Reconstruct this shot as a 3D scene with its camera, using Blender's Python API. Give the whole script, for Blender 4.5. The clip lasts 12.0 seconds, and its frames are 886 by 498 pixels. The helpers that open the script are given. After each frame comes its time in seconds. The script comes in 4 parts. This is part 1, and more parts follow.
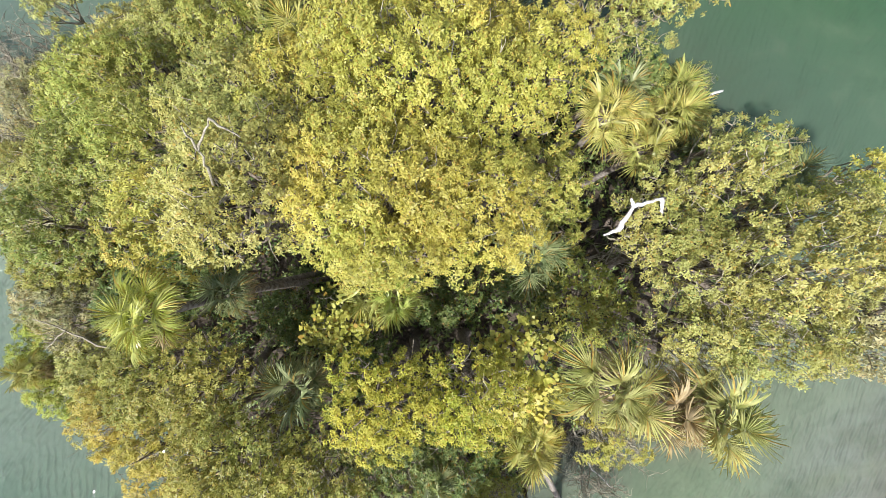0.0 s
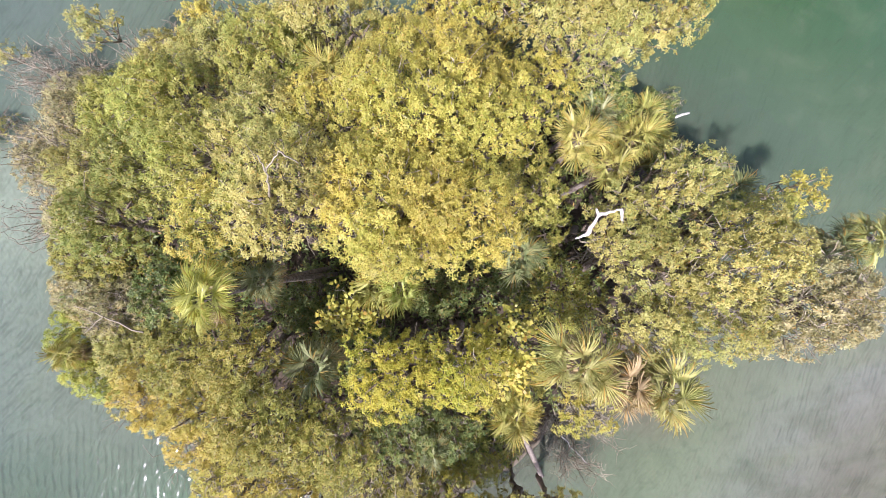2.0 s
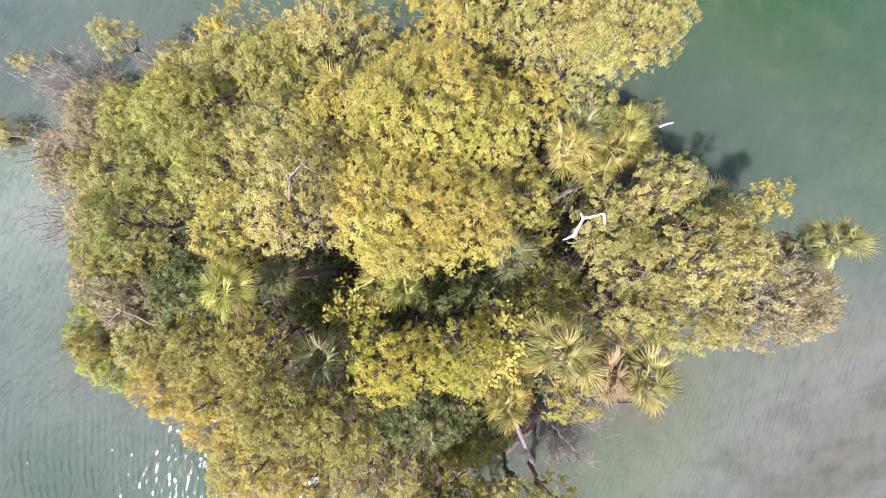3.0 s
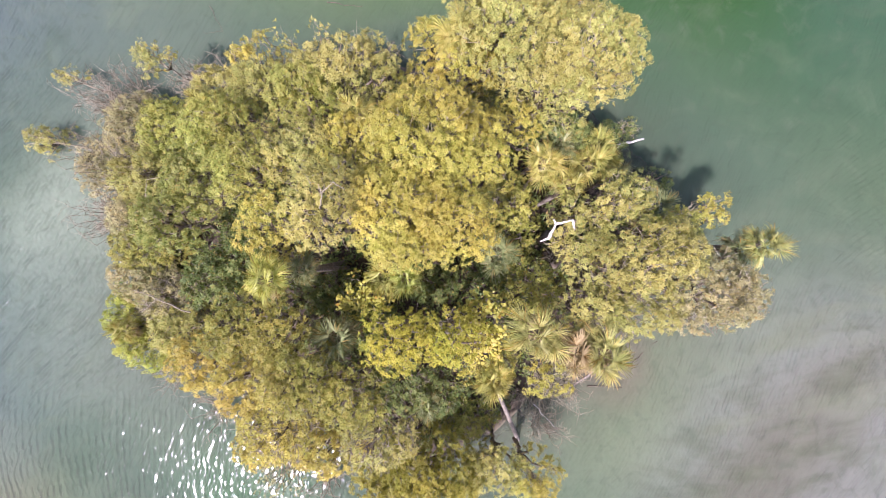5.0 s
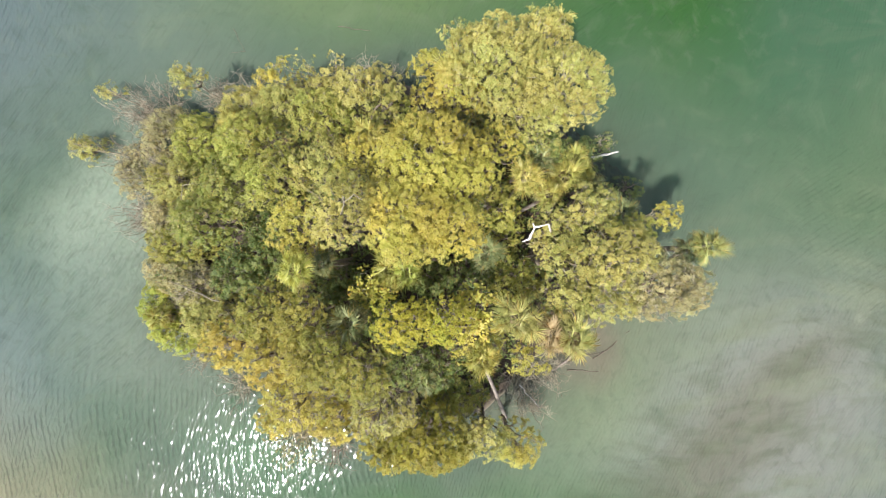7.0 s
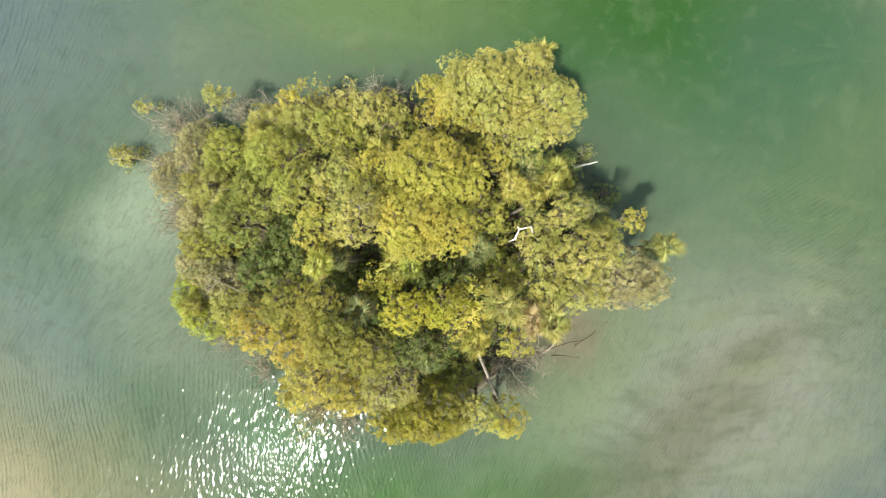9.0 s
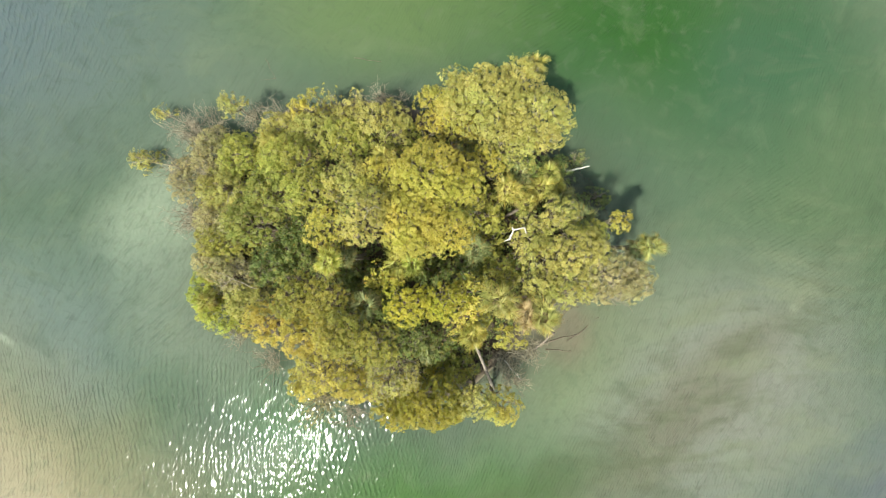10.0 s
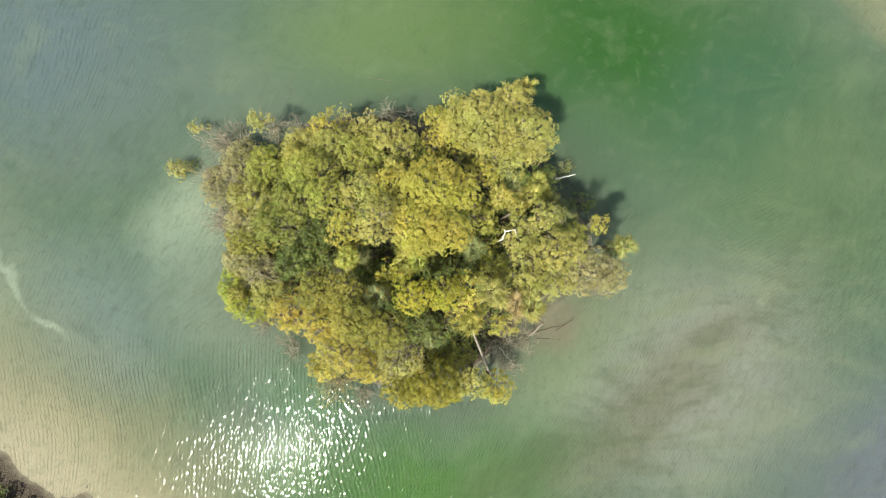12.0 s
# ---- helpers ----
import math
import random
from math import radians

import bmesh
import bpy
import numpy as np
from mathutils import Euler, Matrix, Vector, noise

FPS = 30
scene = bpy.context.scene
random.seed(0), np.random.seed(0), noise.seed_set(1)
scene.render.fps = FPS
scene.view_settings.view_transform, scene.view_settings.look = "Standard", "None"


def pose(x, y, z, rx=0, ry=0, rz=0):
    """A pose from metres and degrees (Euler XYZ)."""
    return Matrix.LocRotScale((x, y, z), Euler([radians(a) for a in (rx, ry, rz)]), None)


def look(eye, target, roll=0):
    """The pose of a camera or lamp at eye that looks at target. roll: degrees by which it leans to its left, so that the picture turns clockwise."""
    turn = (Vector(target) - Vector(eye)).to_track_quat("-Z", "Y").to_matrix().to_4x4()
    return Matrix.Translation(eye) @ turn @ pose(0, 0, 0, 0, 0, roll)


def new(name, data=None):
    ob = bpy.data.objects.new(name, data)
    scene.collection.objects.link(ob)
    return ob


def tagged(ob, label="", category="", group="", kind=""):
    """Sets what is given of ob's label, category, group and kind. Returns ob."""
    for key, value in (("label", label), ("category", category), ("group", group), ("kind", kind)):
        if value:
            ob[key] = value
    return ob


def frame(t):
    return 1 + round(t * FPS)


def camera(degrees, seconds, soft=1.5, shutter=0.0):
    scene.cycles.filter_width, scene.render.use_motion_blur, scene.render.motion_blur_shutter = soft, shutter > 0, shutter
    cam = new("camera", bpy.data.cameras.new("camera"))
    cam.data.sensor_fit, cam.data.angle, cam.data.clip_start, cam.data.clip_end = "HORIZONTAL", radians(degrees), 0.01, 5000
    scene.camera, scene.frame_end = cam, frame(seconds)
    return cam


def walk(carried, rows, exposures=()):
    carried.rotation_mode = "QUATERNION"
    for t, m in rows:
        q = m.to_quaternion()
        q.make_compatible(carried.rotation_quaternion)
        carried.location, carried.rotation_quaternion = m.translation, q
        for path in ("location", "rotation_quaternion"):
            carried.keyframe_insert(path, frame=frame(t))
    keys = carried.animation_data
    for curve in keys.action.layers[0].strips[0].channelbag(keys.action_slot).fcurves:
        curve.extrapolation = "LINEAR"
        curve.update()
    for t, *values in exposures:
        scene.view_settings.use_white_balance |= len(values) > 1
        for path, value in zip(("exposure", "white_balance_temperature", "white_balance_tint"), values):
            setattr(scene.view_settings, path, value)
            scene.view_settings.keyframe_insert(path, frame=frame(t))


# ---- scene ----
# A wooded islet of mangroves and fan palms in a shallow lagoon, seen by a camera that climbs straight up from it.
cam = camera(100.68, 12.0, 0.5)
PATH = [
    (0.0, -0.163, 0.286, 17.313, 0.213, 1.221, -2.684),
    (0.5, -0.184, 0.259, 17.771, 0.310, 1.041, -2.457),
    (1.0, -0.200, 0.236, 18.243, 0.384, 0.867, -2.242),
    (1.5, -0.212, 0.216, 18.734, 0.438, 0.700, -2.038),
    (2.0, -0.220, 0.199, 19.247, 0.473, 0.541, -1.846),
    (2.5, -0.225, 0.185, 19.783, 0.491, 0.390, -1.665),
    (3.0, -0.226, 0.172, 20.344, 0.493, 0.248, -1.494),
    (5.0, -0.202, 0.139, 22.839, 0.386, -0.216, -0.915),
    (5.5, -0.190, 0.133, 23.519, 0.339, -0.303, -0.795),
    (6.0, -0.176, 0.127, 24.220, 0.287, -0.376, -0.683),
    (6.5, -0.161, 0.121, 24.938, 0.232, -0.435, -0.581),
    (7.0, -0.145, 0.115, 25.673, 0.176, -0.479, -0.487),
    (9.0, -0.072, 0.080, 28.759, -0.024, -0.496, -0.195),
    (9.5, -0.054, 0.067, 29.568, -0.059, -0.457, -0.141),
    (10.0, -0.035, 0.052, 30.394, -0.085, -0.398, -0.094),
    (10.5, -0.017, 0.034, 31.241, -0.099, -0.320, -0.055),
    (11.0, -0.001, 0.013, 32.114, -0.100, -0.222, -0.021),
    (11.5, 0.015, -0.011, 33.018, -0.086, -0.102, 0.005),
    (12.0, 0.029, -0.038, 33.961, -0.056, 0.039, 0.026),
]
walk(cam, [(t, pose(x, y, z, rx, ry, rz)) for t, x, y, z, rx, ry, rz in PATH],
     exposures=[(0, 0.61, 5820, 14), (0.5, 0.65, 5790, 21), (1.5, 0.71, 5820, 29), (3, 0.76, 5750, 37), (5, 0.74, 5830, 38), (6, 0.73, 5880, 38), (7, 0.67, 6080, 17), (9, 0.63, 6570, 4), (12, 0.57, 6570, 4)])

# ---- sky and sun ----
SUN_X, SUN_Y, SUN_Z = -0.330, -0.450, 0.830
sky_world = bpy.data.worlds.new("sky")
scene.world = sky_world
sky_world.use_nodes = True
nt = sky_world.node_tree
sky = nt.nodes.new("ShaderNodeTexSky")
sky.sky_type, sky.sun_disc = "NISHITA", False
sky.sun_elevation, sky.sun_rotation = math.asin(SUN_Z), math.atan2(SUN_X, SUN_Y)
sky.air_density, sky.dust_density = 1.0, 2.0
# broken fair-weather cloud all over the sky
way = nt.nodes.new("ShaderNodeTexCoord")
cloud = nt.nodes.new("ShaderNodeTexNoise")
cloud.inputs["Scale"].default_value, cloud.inputs["Detail"].default_value = 2.4, 5.0
nt.links.new(way.outputs["Generated"], cloud.inputs["Vector"])
cover = nt.nodes.new("ShaderNodeMapRange")
cover.interpolation_type = "SMOOTHSTEP"
cover.inputs["From Min"].default_value, cover.inputs["From Max"].default_value = 0.46, 0.66
nt.links.new(cloud.outputs["Fac"], cover.inputs["Value"])
clouded = nt.nodes.new("ShaderNodeMix")
clouded.data_type = "RGBA"
clouded.inputs[7].default_value = (7.0, 6.9, 7.1, 1)
nt.links.new(cover.outputs["Result"], clouded.inputs[0])
nt.links.new(sky.outputs[0], clouded.inputs[6])
nt.links.new(clouded.outputs[2], nt.nodes["Background"].inputs[0])
nt.nodes["Background"].inputs[1].default_value = 0.11
sun = new("sun", bpy.data.lights.new("sun", "SUN"))
sun.data.energy, sun.data.angle, sun.data.color = 5.0, radians(0.55), (1.0, 0.95, 0.86)
sun.matrix_world = look((SUN_X * 100, SUN_Y * 100, SUN_Z * 100), (0, 0, 0))


# ---- materials ----
def material(name, rough=0.6, spec=0.4):
    m = bpy.data.materials.new(name)
    m.use_nodes = True
    b = m.node_tree.nodes["Principled BSDF"]
    b.inputs["Roughness"].default_value = rough
    b.inputs["Specular IOR Level"].default_value = spec
    return m, m.node_tree, b


def node(t, kind, **values):
    n = t.nodes.new(kind)
    for key, value in values.items():
        if key in n.inputs:
            n.inputs[key].default_value = value
    return n


def noise_tex(t, scale, detail=3.0, vector=None):
    n = node(t, "ShaderNodeTexNoise", Scale=scale, Detail=detail)
    if vector:
        t.links.new(vector, n.inputs["Vector"])
    return n.outputs["Fac"]


def ramp(t, fac, a, b):
    """0 below a, 1 above b."""
    n = node(t, "ShaderNodeMapRange")
    n.interpolation_type = "SMOOTHSTEP"
    n.inputs["From Min"].default_value, n.inputs["From Max"].default_value = a, b
    t.links.new(fac, n.inputs["Value"])
    return n.outputs["Result"]


def mix(t, fac, a, b):
    n = node(t, "ShaderNodeMix")
    n.data_type = "RGBA"
    for value, socket in ((fac, n.inputs[0]), (a, n.inputs[6]), (b, n.inputs[7])):
        if isinstance(value, (int, float)):
            socket.default_value = value
        elif isinstance(value, tuple):
            socket.default_value = (*value, 1)
        else:
            t.links.new(value, socket)
    return n.outputs[2]


def maths(t, how, a, b=0.0):
    n = node(t, "ShaderNodeMath")
    n.operation = how
    for value, socket in ((a, n.inputs[0]), (b, n.inputs[1])):
        if isinstance(value, (int, float)):
            socket.default_value = value
        else:
            t.links.new(value, socket)
    return n.outputs[0]


def position(t):
    return node(t, "ShaderNodeNewGeometry").outputs["Position"]


def bump(t, b, height, strength, distance):
    n = node(t, "ShaderNodeBump", Strength=strength, Distance=distance)
    t.links.new(height, n.inputs["Height"])
    t.links.new(n.outputs[0], b.inputs["Normal"])


def leaf_material(name, fresh, pale, deep, through_light=0.27, rough=0.45):
    """Leaves: fresh, pale and deep tones, each leaf a little different; light and shade among sprays are partly in the
    colour.
    """
    m, t, b = material(name, rough, 0.32)
    pos = position(t)
    sprays = ramp(t, noise_tex(t, 5.0, 4.0, pos), 0.42, 0.58)
    boughs = ramp(t, noise_tex(t, 0.7, 2.0, pos), 0.38, 0.62)
    single = node(t, "ShaderNodeNewGeometry").outputs["Random Per Island"]
    lush = ramp(t, noise_tex(t, 0.45, 3.0, pos), 0.42, 0.60)
    greener = mix(t, maths(t, "MULTIPLY", lush, 0.6), fresh, (fresh[0] * 0.62, fresh[1] * 0.88, fresh[2] * 0.9))
    c = mix(t, sprays, greener, mix(t, maths(t, "MULTIPLY", lush, 0.45), pale, (pale[0] * 0.72, pale[1] * 0.92, pale[2] * 0.8)))
    c = mix(t, maths(t, "MULTIPLY", boughs, 0.5), c, deep)
    c = mix(t, maths(t, "MULTIPLY", ramp(t, single, 0.62, 1.0), 0.45), c, deep)
    # some leaves paler still: waxy glints put into the colour
    c = mix(t, maths(t, "MULTIPLY", ramp(t, single, 0.12, 0.0), 0.38), c, tuple(min(1, v * 1.3 + 0.02) for v in pale))
    ochre = maths(t, "MULTIPLY", ramp(t, single, 0.44, 0.47), ramp(t, single, 0.53, 0.50))
    c = mix(t, maths(t, "MULTIPLY", ochre, 0.75), c, (0.420, 0.230, 0.040))
    t.links.new(c, b.inputs["Base Color"])
    tr = node(t, "ShaderNodeBsdfTranslucent")
    t.links.new(mix(t, 0.5, c, tuple(min(1, v * 1.3) for v in pale)), tr.inputs["Color"])
    ms = node(t, "ShaderNodeMixShader")
    ms.inputs[0].default_value = through_light
    t.links.new(b.outputs[0], ms.inputs[1])
    t.links.new(tr.outputs[0], ms.inputs[2])
    t.links.new(ms.outputs[0], t.nodes["Material Output"].inputs["Surface"])
    return m


def bark_material(name, light, dark, scale=14.0):
    m, t, b = material(name, 0.85, 0.2)
    pos = position(t)
    f = noise_tex(t, scale, 5.0, pos)
    g = noise_tex(t, scale * 0.15, 2.0, pos)
    c = mix(t, ramp(t, f, 0.35, 0.65), dark, light)
    c = mix(t, maths(t, "MULTIPLY", ramp(t, g, 0.45, 0.7), 0.5), c, dark)
    t.links.new(c, b.inputs["Base Color"])
    bump(t, b, f, 0.6, 0.02)
    return m


YELLOW = leaf_material("leaf_yellow_green", (0.455, 0.402, 0.058), (0.625, 0.540, 0.118), (0.230, 0.225, 0.036))
OLIVE = leaf_material("leaf_olive", (0.385, 0.362, 0.084), (0.550, 0.508, 0.155), (0.210, 0.208, 0.045))
GREEN = leaf_material("leaf_green", (0.315, 0.325, 0.050), (0.530, 0.515, 0.120), (0.135, 0.160, 0.027))
GOLD = leaf_material("leaf_gold", (0.470, 0.370, 0.050), (0.674, 0.551, 0.123), (0.206, 0.191, 0.029))
BRONZE = leaf_material("leaf_bronze_olive", (0.300, 0.275, 0.028), (0.450, 0.405, 0.062), (0.140, 0.142, 0.018))
LEMON = leaf_material("leaf_lemon_green", (0.400, 0.385, 0.036), (0.555, 0.505, 0.066), (0.205, 0.215, 0.024))
LIME = leaf_material("leaf_lime_green", (0.340, 0.375, 0.045), (0.480, 0.490, 0.090), (0.180, 0.215, 0.028))
# darker green that carries the shadow on two western crowns
FOREST = leaf_material("leaf_forest_green", (0.225, 0.255, 0.040), (0.400, 0.410, 0.100), (0.095, 0.122, 0.020))
# olive-gold leaves, dulled part-way towards shade in the colour
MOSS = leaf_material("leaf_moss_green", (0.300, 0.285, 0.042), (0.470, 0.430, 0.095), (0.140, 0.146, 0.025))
# deep green, darkened in the colour for shade under and between trees
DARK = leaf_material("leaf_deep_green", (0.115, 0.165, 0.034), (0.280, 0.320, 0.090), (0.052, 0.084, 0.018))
DRAB = leaf_material("leaf_drab", (0.320, 0.285, 0.105), (0.546, 0.487, 0.235), (0.138, 0.136, 0.048))
PALM = leaf_material("palm_leaf", (0.430, 0.400, 0.085), (0.680, 0.610, 0.200), (0.200, 0.225, 0.047), 0.30, 0.34)
PALM_BRIGHT = leaf_material("palm_leaf_yellow_green", (0.480, 0.500, 0.090), (0.720, 0.710, 0.230), (0.270, 0.305, 0.058), 0.34, 0.30)
STRAW = leaf_material("palm_leaf_straw", (0.400, 0.385, 0.100), (0.600, 0.555, 0.200), (0.180, 0.198, 0.055), 0.25, 0.42)
# copy of PALM greyed and darkened in the colour for shaded fronds
PALM_SHADED = leaf_material("palm_leaf_shaded_grey_green", (0.220, 0.250, 0.095), (0.390, 0.400, 0.180), (0.105, 0.135, 0.048), 0.2, 0.36)
PALM_DRY = leaf_material("palm_leaf_dry", (0.440, 0.330, 0.150), (0.620, 0.510, 0.280), (0.230, 0.165, 0.070), 0.2, 0.7)
BARK = bark_material("bark_grey_brown", (0.300, 0.250, 0.190), (0.110, 0.085, 0.060))
TWIG = bark_material("twig_pale_grey", (0.450, 0.405, 0.295), (0.205, 0.178, 0.118), 22.0)
BLEACHED = bark_material("bleached_wood", (0.720, 0.690, 0.640), (0.480, 0.440, 0.380), 9.0)
PALM_TRUNK = bark_material("palm_trunk_bark", (0.330, 0.290, 0.240), (0.130, 0.105, 0.080), 9.0)
WET_WOOD = bark_material("wet_wood", (0.180, 0.155, 0.110), (0.070, 0.060, 0.045), 9.0)


def ground_material():
    m, t, b = material("mud_and_litter", 0.9, 0.2)
    pos = position(t)
    fine = noise_tex(t, 9.0, 6.0, pos)
    broad = noise_tex(t, 0.5, 3.0, pos)
    c = mix(t, ramp(t, fine, 0.35, 0.65), (0.030, 0.024, 0.017), (0.090, 0.070, 0.048))
    c = mix(t, maths(t, "MULTIPLY", ramp(t, broad, 0.45, 0.65), 0.35), c, (0.095, 0.076, 0.052))
    height = node(t, "ShaderNodeSeparateXYZ")
    t.links.new(pos, height.inputs[0])
    sand = mix(t, ramp(t, noise_tex(t, 1.6, 5.0, pos), 0.4, 0.62), (0.300, 0.270, 0.190), (0.190, 0.175, 0.120))
    c = mix(t, ramp(t, height.outputs[2], 0.12, -0.15), c, sand)
    t.links.new(c, b.inputs["Base Color"])
    bump(t, b, fine, 0.8, 0.05)
    return m


def water_material():
    """Turbid lagoon water: green channels, pale sandy shoals, sky sheen painted as grey-blue patches, clearer at the
    islet's shore, with wind ripples.
    """
    m, t, b = material("lagoon_water")
    t.nodes.remove(b)
    pos = position(t)
    warp = node(t, "ShaderNodeTexNoise", Scale=0.09, Detail=4.0)
    t.links.new(pos, warp.inputs["Vector"])
    shift = node(t, "ShaderNodeVectorMath")
    shift.operation = "MULTIPLY_ADD"
    t.links.new(warp.outputs["Color"], shift.inputs[0])
    shift.inputs[1].default_value, shift.inputs[2].default_value = (9, 9, 0), (-4.5, -4.5, 0)
    bent = node(t, "ShaderNodeVectorMath")
    t.links.new(pos, bent.inputs[0])
    t.links.new(shift.outputs[0], bent.inputs[1])

    def patch(x, y, rx, ry, turn=0.0, soft=1.0, source=bent.outputs[0]):
        """1 in the middle of an oval of the water, fading to 0 at its rim."""
        mp = node(t, "ShaderNodeMapping")
        mp.vector_type = "TEXTURE"
        mp.inputs["Location"].default_value, mp.inputs["Rotation"].default_value = (x, y, 0), (0, 0, radians(turn))
        mp.inputs["Scale"].default_value = (rx, ry, 1000)
        t.links.new(source, mp.inputs["Vector"])
        ln = node(t, "ShaderNodeVectorMath")
        ln.operation = "LENGTH"
        t.links.new(mp.outputs[0], ln.inputs[0])
        return ramp(t, ln.outputs["Value"], 1.0, 1.0 - soft)

    streak = node(t, "ShaderNodeMapping")
    streak.inputs["Rotation"].default_value, streak.inputs["Scale"].default_value = (0, 0, radians(-50)), (0.16, 0.9, 1)
    t.links.new(bent.outputs[0], streak.inputs["Vector"])
    weed = noise_tex(t, 0.5, 5.0, streak.outputs[0])
    c = mix(t, ramp(t, noise_tex(t, 0.05, 2.0, pos), 0.35, 0.65), (0.062, 0.098, 0.062), (0.082, 0.112, 0.078))
    c = mix(t, maths(t, "MULTIPLY", patch(34, 6, 22, 22, 0, 0.9), 0.8), c, (0.062, 0.100, 0.047))
    c = mix(t, maths(t, "MULTIPLY", patch(15, 20, 26, 16, -15, 0.9), 0.95), c, (0.021, 0.068, 0.013))
    c = mix(t, maths(t, "MULTIPLY", patch(27, 14, 13, 9, 20, 0.9), 0.5), c, (0.032, 0.076, 0.046))
    c = mix(t, maths(t, "MULTIPLY", patch(-5, 20, 20, 9, 5, 0.9), 0.65), c, (0.082, 0.126, 0.040))
    # grey-blue in the north-west: sky reflection put into the water's colour
    c = mix(t, maths(t, "MULTIPLY", patch(-38, 20, 26, 17, 0, 0.9), 0.85), c, (0.074, 0.102, 0.108))
    c = mix(t, maths(t, "MULTIPLY", patch(-21.5, 2.0, 8.5, 9.5, 0, 0.9), 0.8), c, (0.190, 0.236, 0.165))
    # west water, its blue-grey partly sky sheen in the colour
    c = mix(t, maths(t, "MULTIPLY", patch(-32, -6, 13, 13, 20, 0.9), 0.6), c, (0.120, 0.151, 0.138))
    c = mix(t, maths(t, "MULTIPLY", patch(-48, -4, 13, 13, 0, 0.8), 0.75), c, (0.185, 0.200, 0.140))
    c = mix(t, maths(t, "MULTIPLY", patch(-35, -22, 32, 17, -35, 0.9), 0.85), c, (0.182, 0.166, 0.086))
    c = mix(t, maths(t, "MULTIPLY", patch(-40, -25, 28, 16, -35, 0.9), 0.95), c, (0.290, 0.262, 0.180))
    c = mix(t, maths(t, "MULTIPLY", patch(-13, -12, 9, 6, -30, 0.9), 0.8), c, (0.043, 0.108, 0.046))
    c = mix(t, maths(t, "MULTIPLY", patch(-19, -8, 11, 6.5, -35, 0.9), 0.55), c, (0.150, 0.178, 0.132))
    c = mix(t, maths(t, "MULTIPLY", patch(-2, -22, 22, 9, 0, 0.9), 0.85), c, (0.046, 0.104, 0.022))
    c = mix(t, maths(t, "MULTIPLY", patch(13, -9, 15, 8, 45, 0.9), 0.9), c, (0.140, 0.182, 0.100))
    # sandy shoal, greyed in the colour for the sky it mirrors
    c = mix(t, maths(t, "MULTIPLY", patch(24, -12, 20, 14, 38, 0.9), 0.9), c, (0.165, 0.172, 0.140))
    c = mix(t, maths(t, "MULTIPLY", patch(20, -14, 22, 4.5, 42, 0.9), 0.6), c, (0.093, 0.092, 0.056))
    c = mix(t, maths(t, "MULTIPLY", patch(8, -20, 12, 3.5, 28, 0.9), 0.6), c, (0.058, 0.084, 0.036))
    # blue-grey far south-east: painted reflection of the sky
    c = mix(t, maths(t, "MULTIPLY", patch(45, -21, 25, 17, 50, 0.8), 0.9), c, (0.084, 0.096, 0.108))
    c = mix(t, maths(t, "MULTIPLY", patch(10.5, -6.5, 4.5, 3.5, 30, 0.8), 0.8), c, (0.150, 0.136, 0.092))
    c = mix(t, maths(t, "MULTIPLY", patch(-39.4, -3.0, 0.6, 5.5, 20, 0.9), 0.45), c, (0.276, 0.320, 0.240))
    c = mix(t, maths(t, "MULTIPLY", patch(-36.4, -7.9, 2.2, 0.5, -25, 0.9), 0.45), c, (0.276, 0.320, 0.240))
    c = mix(t, maths(t, "MULTIPLY", patch(30.5, -4.1, 1.0, 0.8, 0, 0.9), 0.25), c, (0.244, 0.260, 0.170))
    c = mix(t, maths(t, "MULTIPLY", patch(43, 21, 16, 5, -38, 0.9), 0.7), c, (0.169, 0.168, 0.102))
    c = mix(t, maths(t, "MULTIPLY", ramp(t, weed, 0.52, 0.75), 0.16), c, (0.120, 0.145, 0.080))
    c = mix(t, maths(t, "MULTIPLY", ramp(t, noise_tex(t, 0.35, 4.0, bent.outputs[0]), 0.55, 0.75), 0.22), c, (0.030, 0.055, 0.030))
    c = mix(t, maths(t, "MULTIPLY", ramp(t, noise_tex(t, 0.22, 6.0, bent.outputs[0]), 0.54, 0.72), 0.16), c, (0.150, 0.190, 0.110))
    c = mix(t, maths(t, "MULTIPLY", ramp(t, noise_tex(t, 1.6, 7.0, bent.outputs[0]), 0.50, 0.70), 0.20), c, (0.040, 0.060, 0.036))
    c = mix(t, maths(t, "MULTIPLY", ramp(t, noise_tex(t, 0.8, 7.0, bent.outputs[0]), 0.50, 0.80), 0.16), c, (0.160, 0.195, 0.120))
    veer = node(t, "ShaderNodeTexNoise", Scale=0.07, Detail=0.0)
    t.links.new(pos, veer.inputs["Vector"])
    veered = node(t, "ShaderNodeVectorMath")
    veered.operation = "MULTIPLY_ADD"
    t.links.new(veer.outputs["Color"], veered.inputs[0])
    veered.inputs[1].default_value = (5, 5, 0)
    t.links.new(pos, veered.inputs[2])
    furrow = node(t, "ShaderNodeMapping")
    furrow.inputs["Rotation"].default_value, furrow.inputs["Scale"].default_value = (0, 0, radians(-42)), (0.35, 1.1, 1)
    t.links.new(veered.outputs[0], furrow.inputs["Vector"])
    beds = maths(t, "MULTIPLY", ramp(t, noise_tex(t, 0.75, 8.0, furrow.outputs[0]), 0.42, 0.68), patch(22, -12, 30, 10, 42, 0.8))
    c = mix(t, maths(t, "MULTIPLY", beds, 0.5), c, (0.070, 0.084, 0.046))
    shoals = maths(t, "MULTIPLY", ramp(t, noise_tex(t, 0.30, 6.0, furrow.outputs[0]), 0.50, 0.70), patch(26, -10, 30, 18, 42, 0.8))
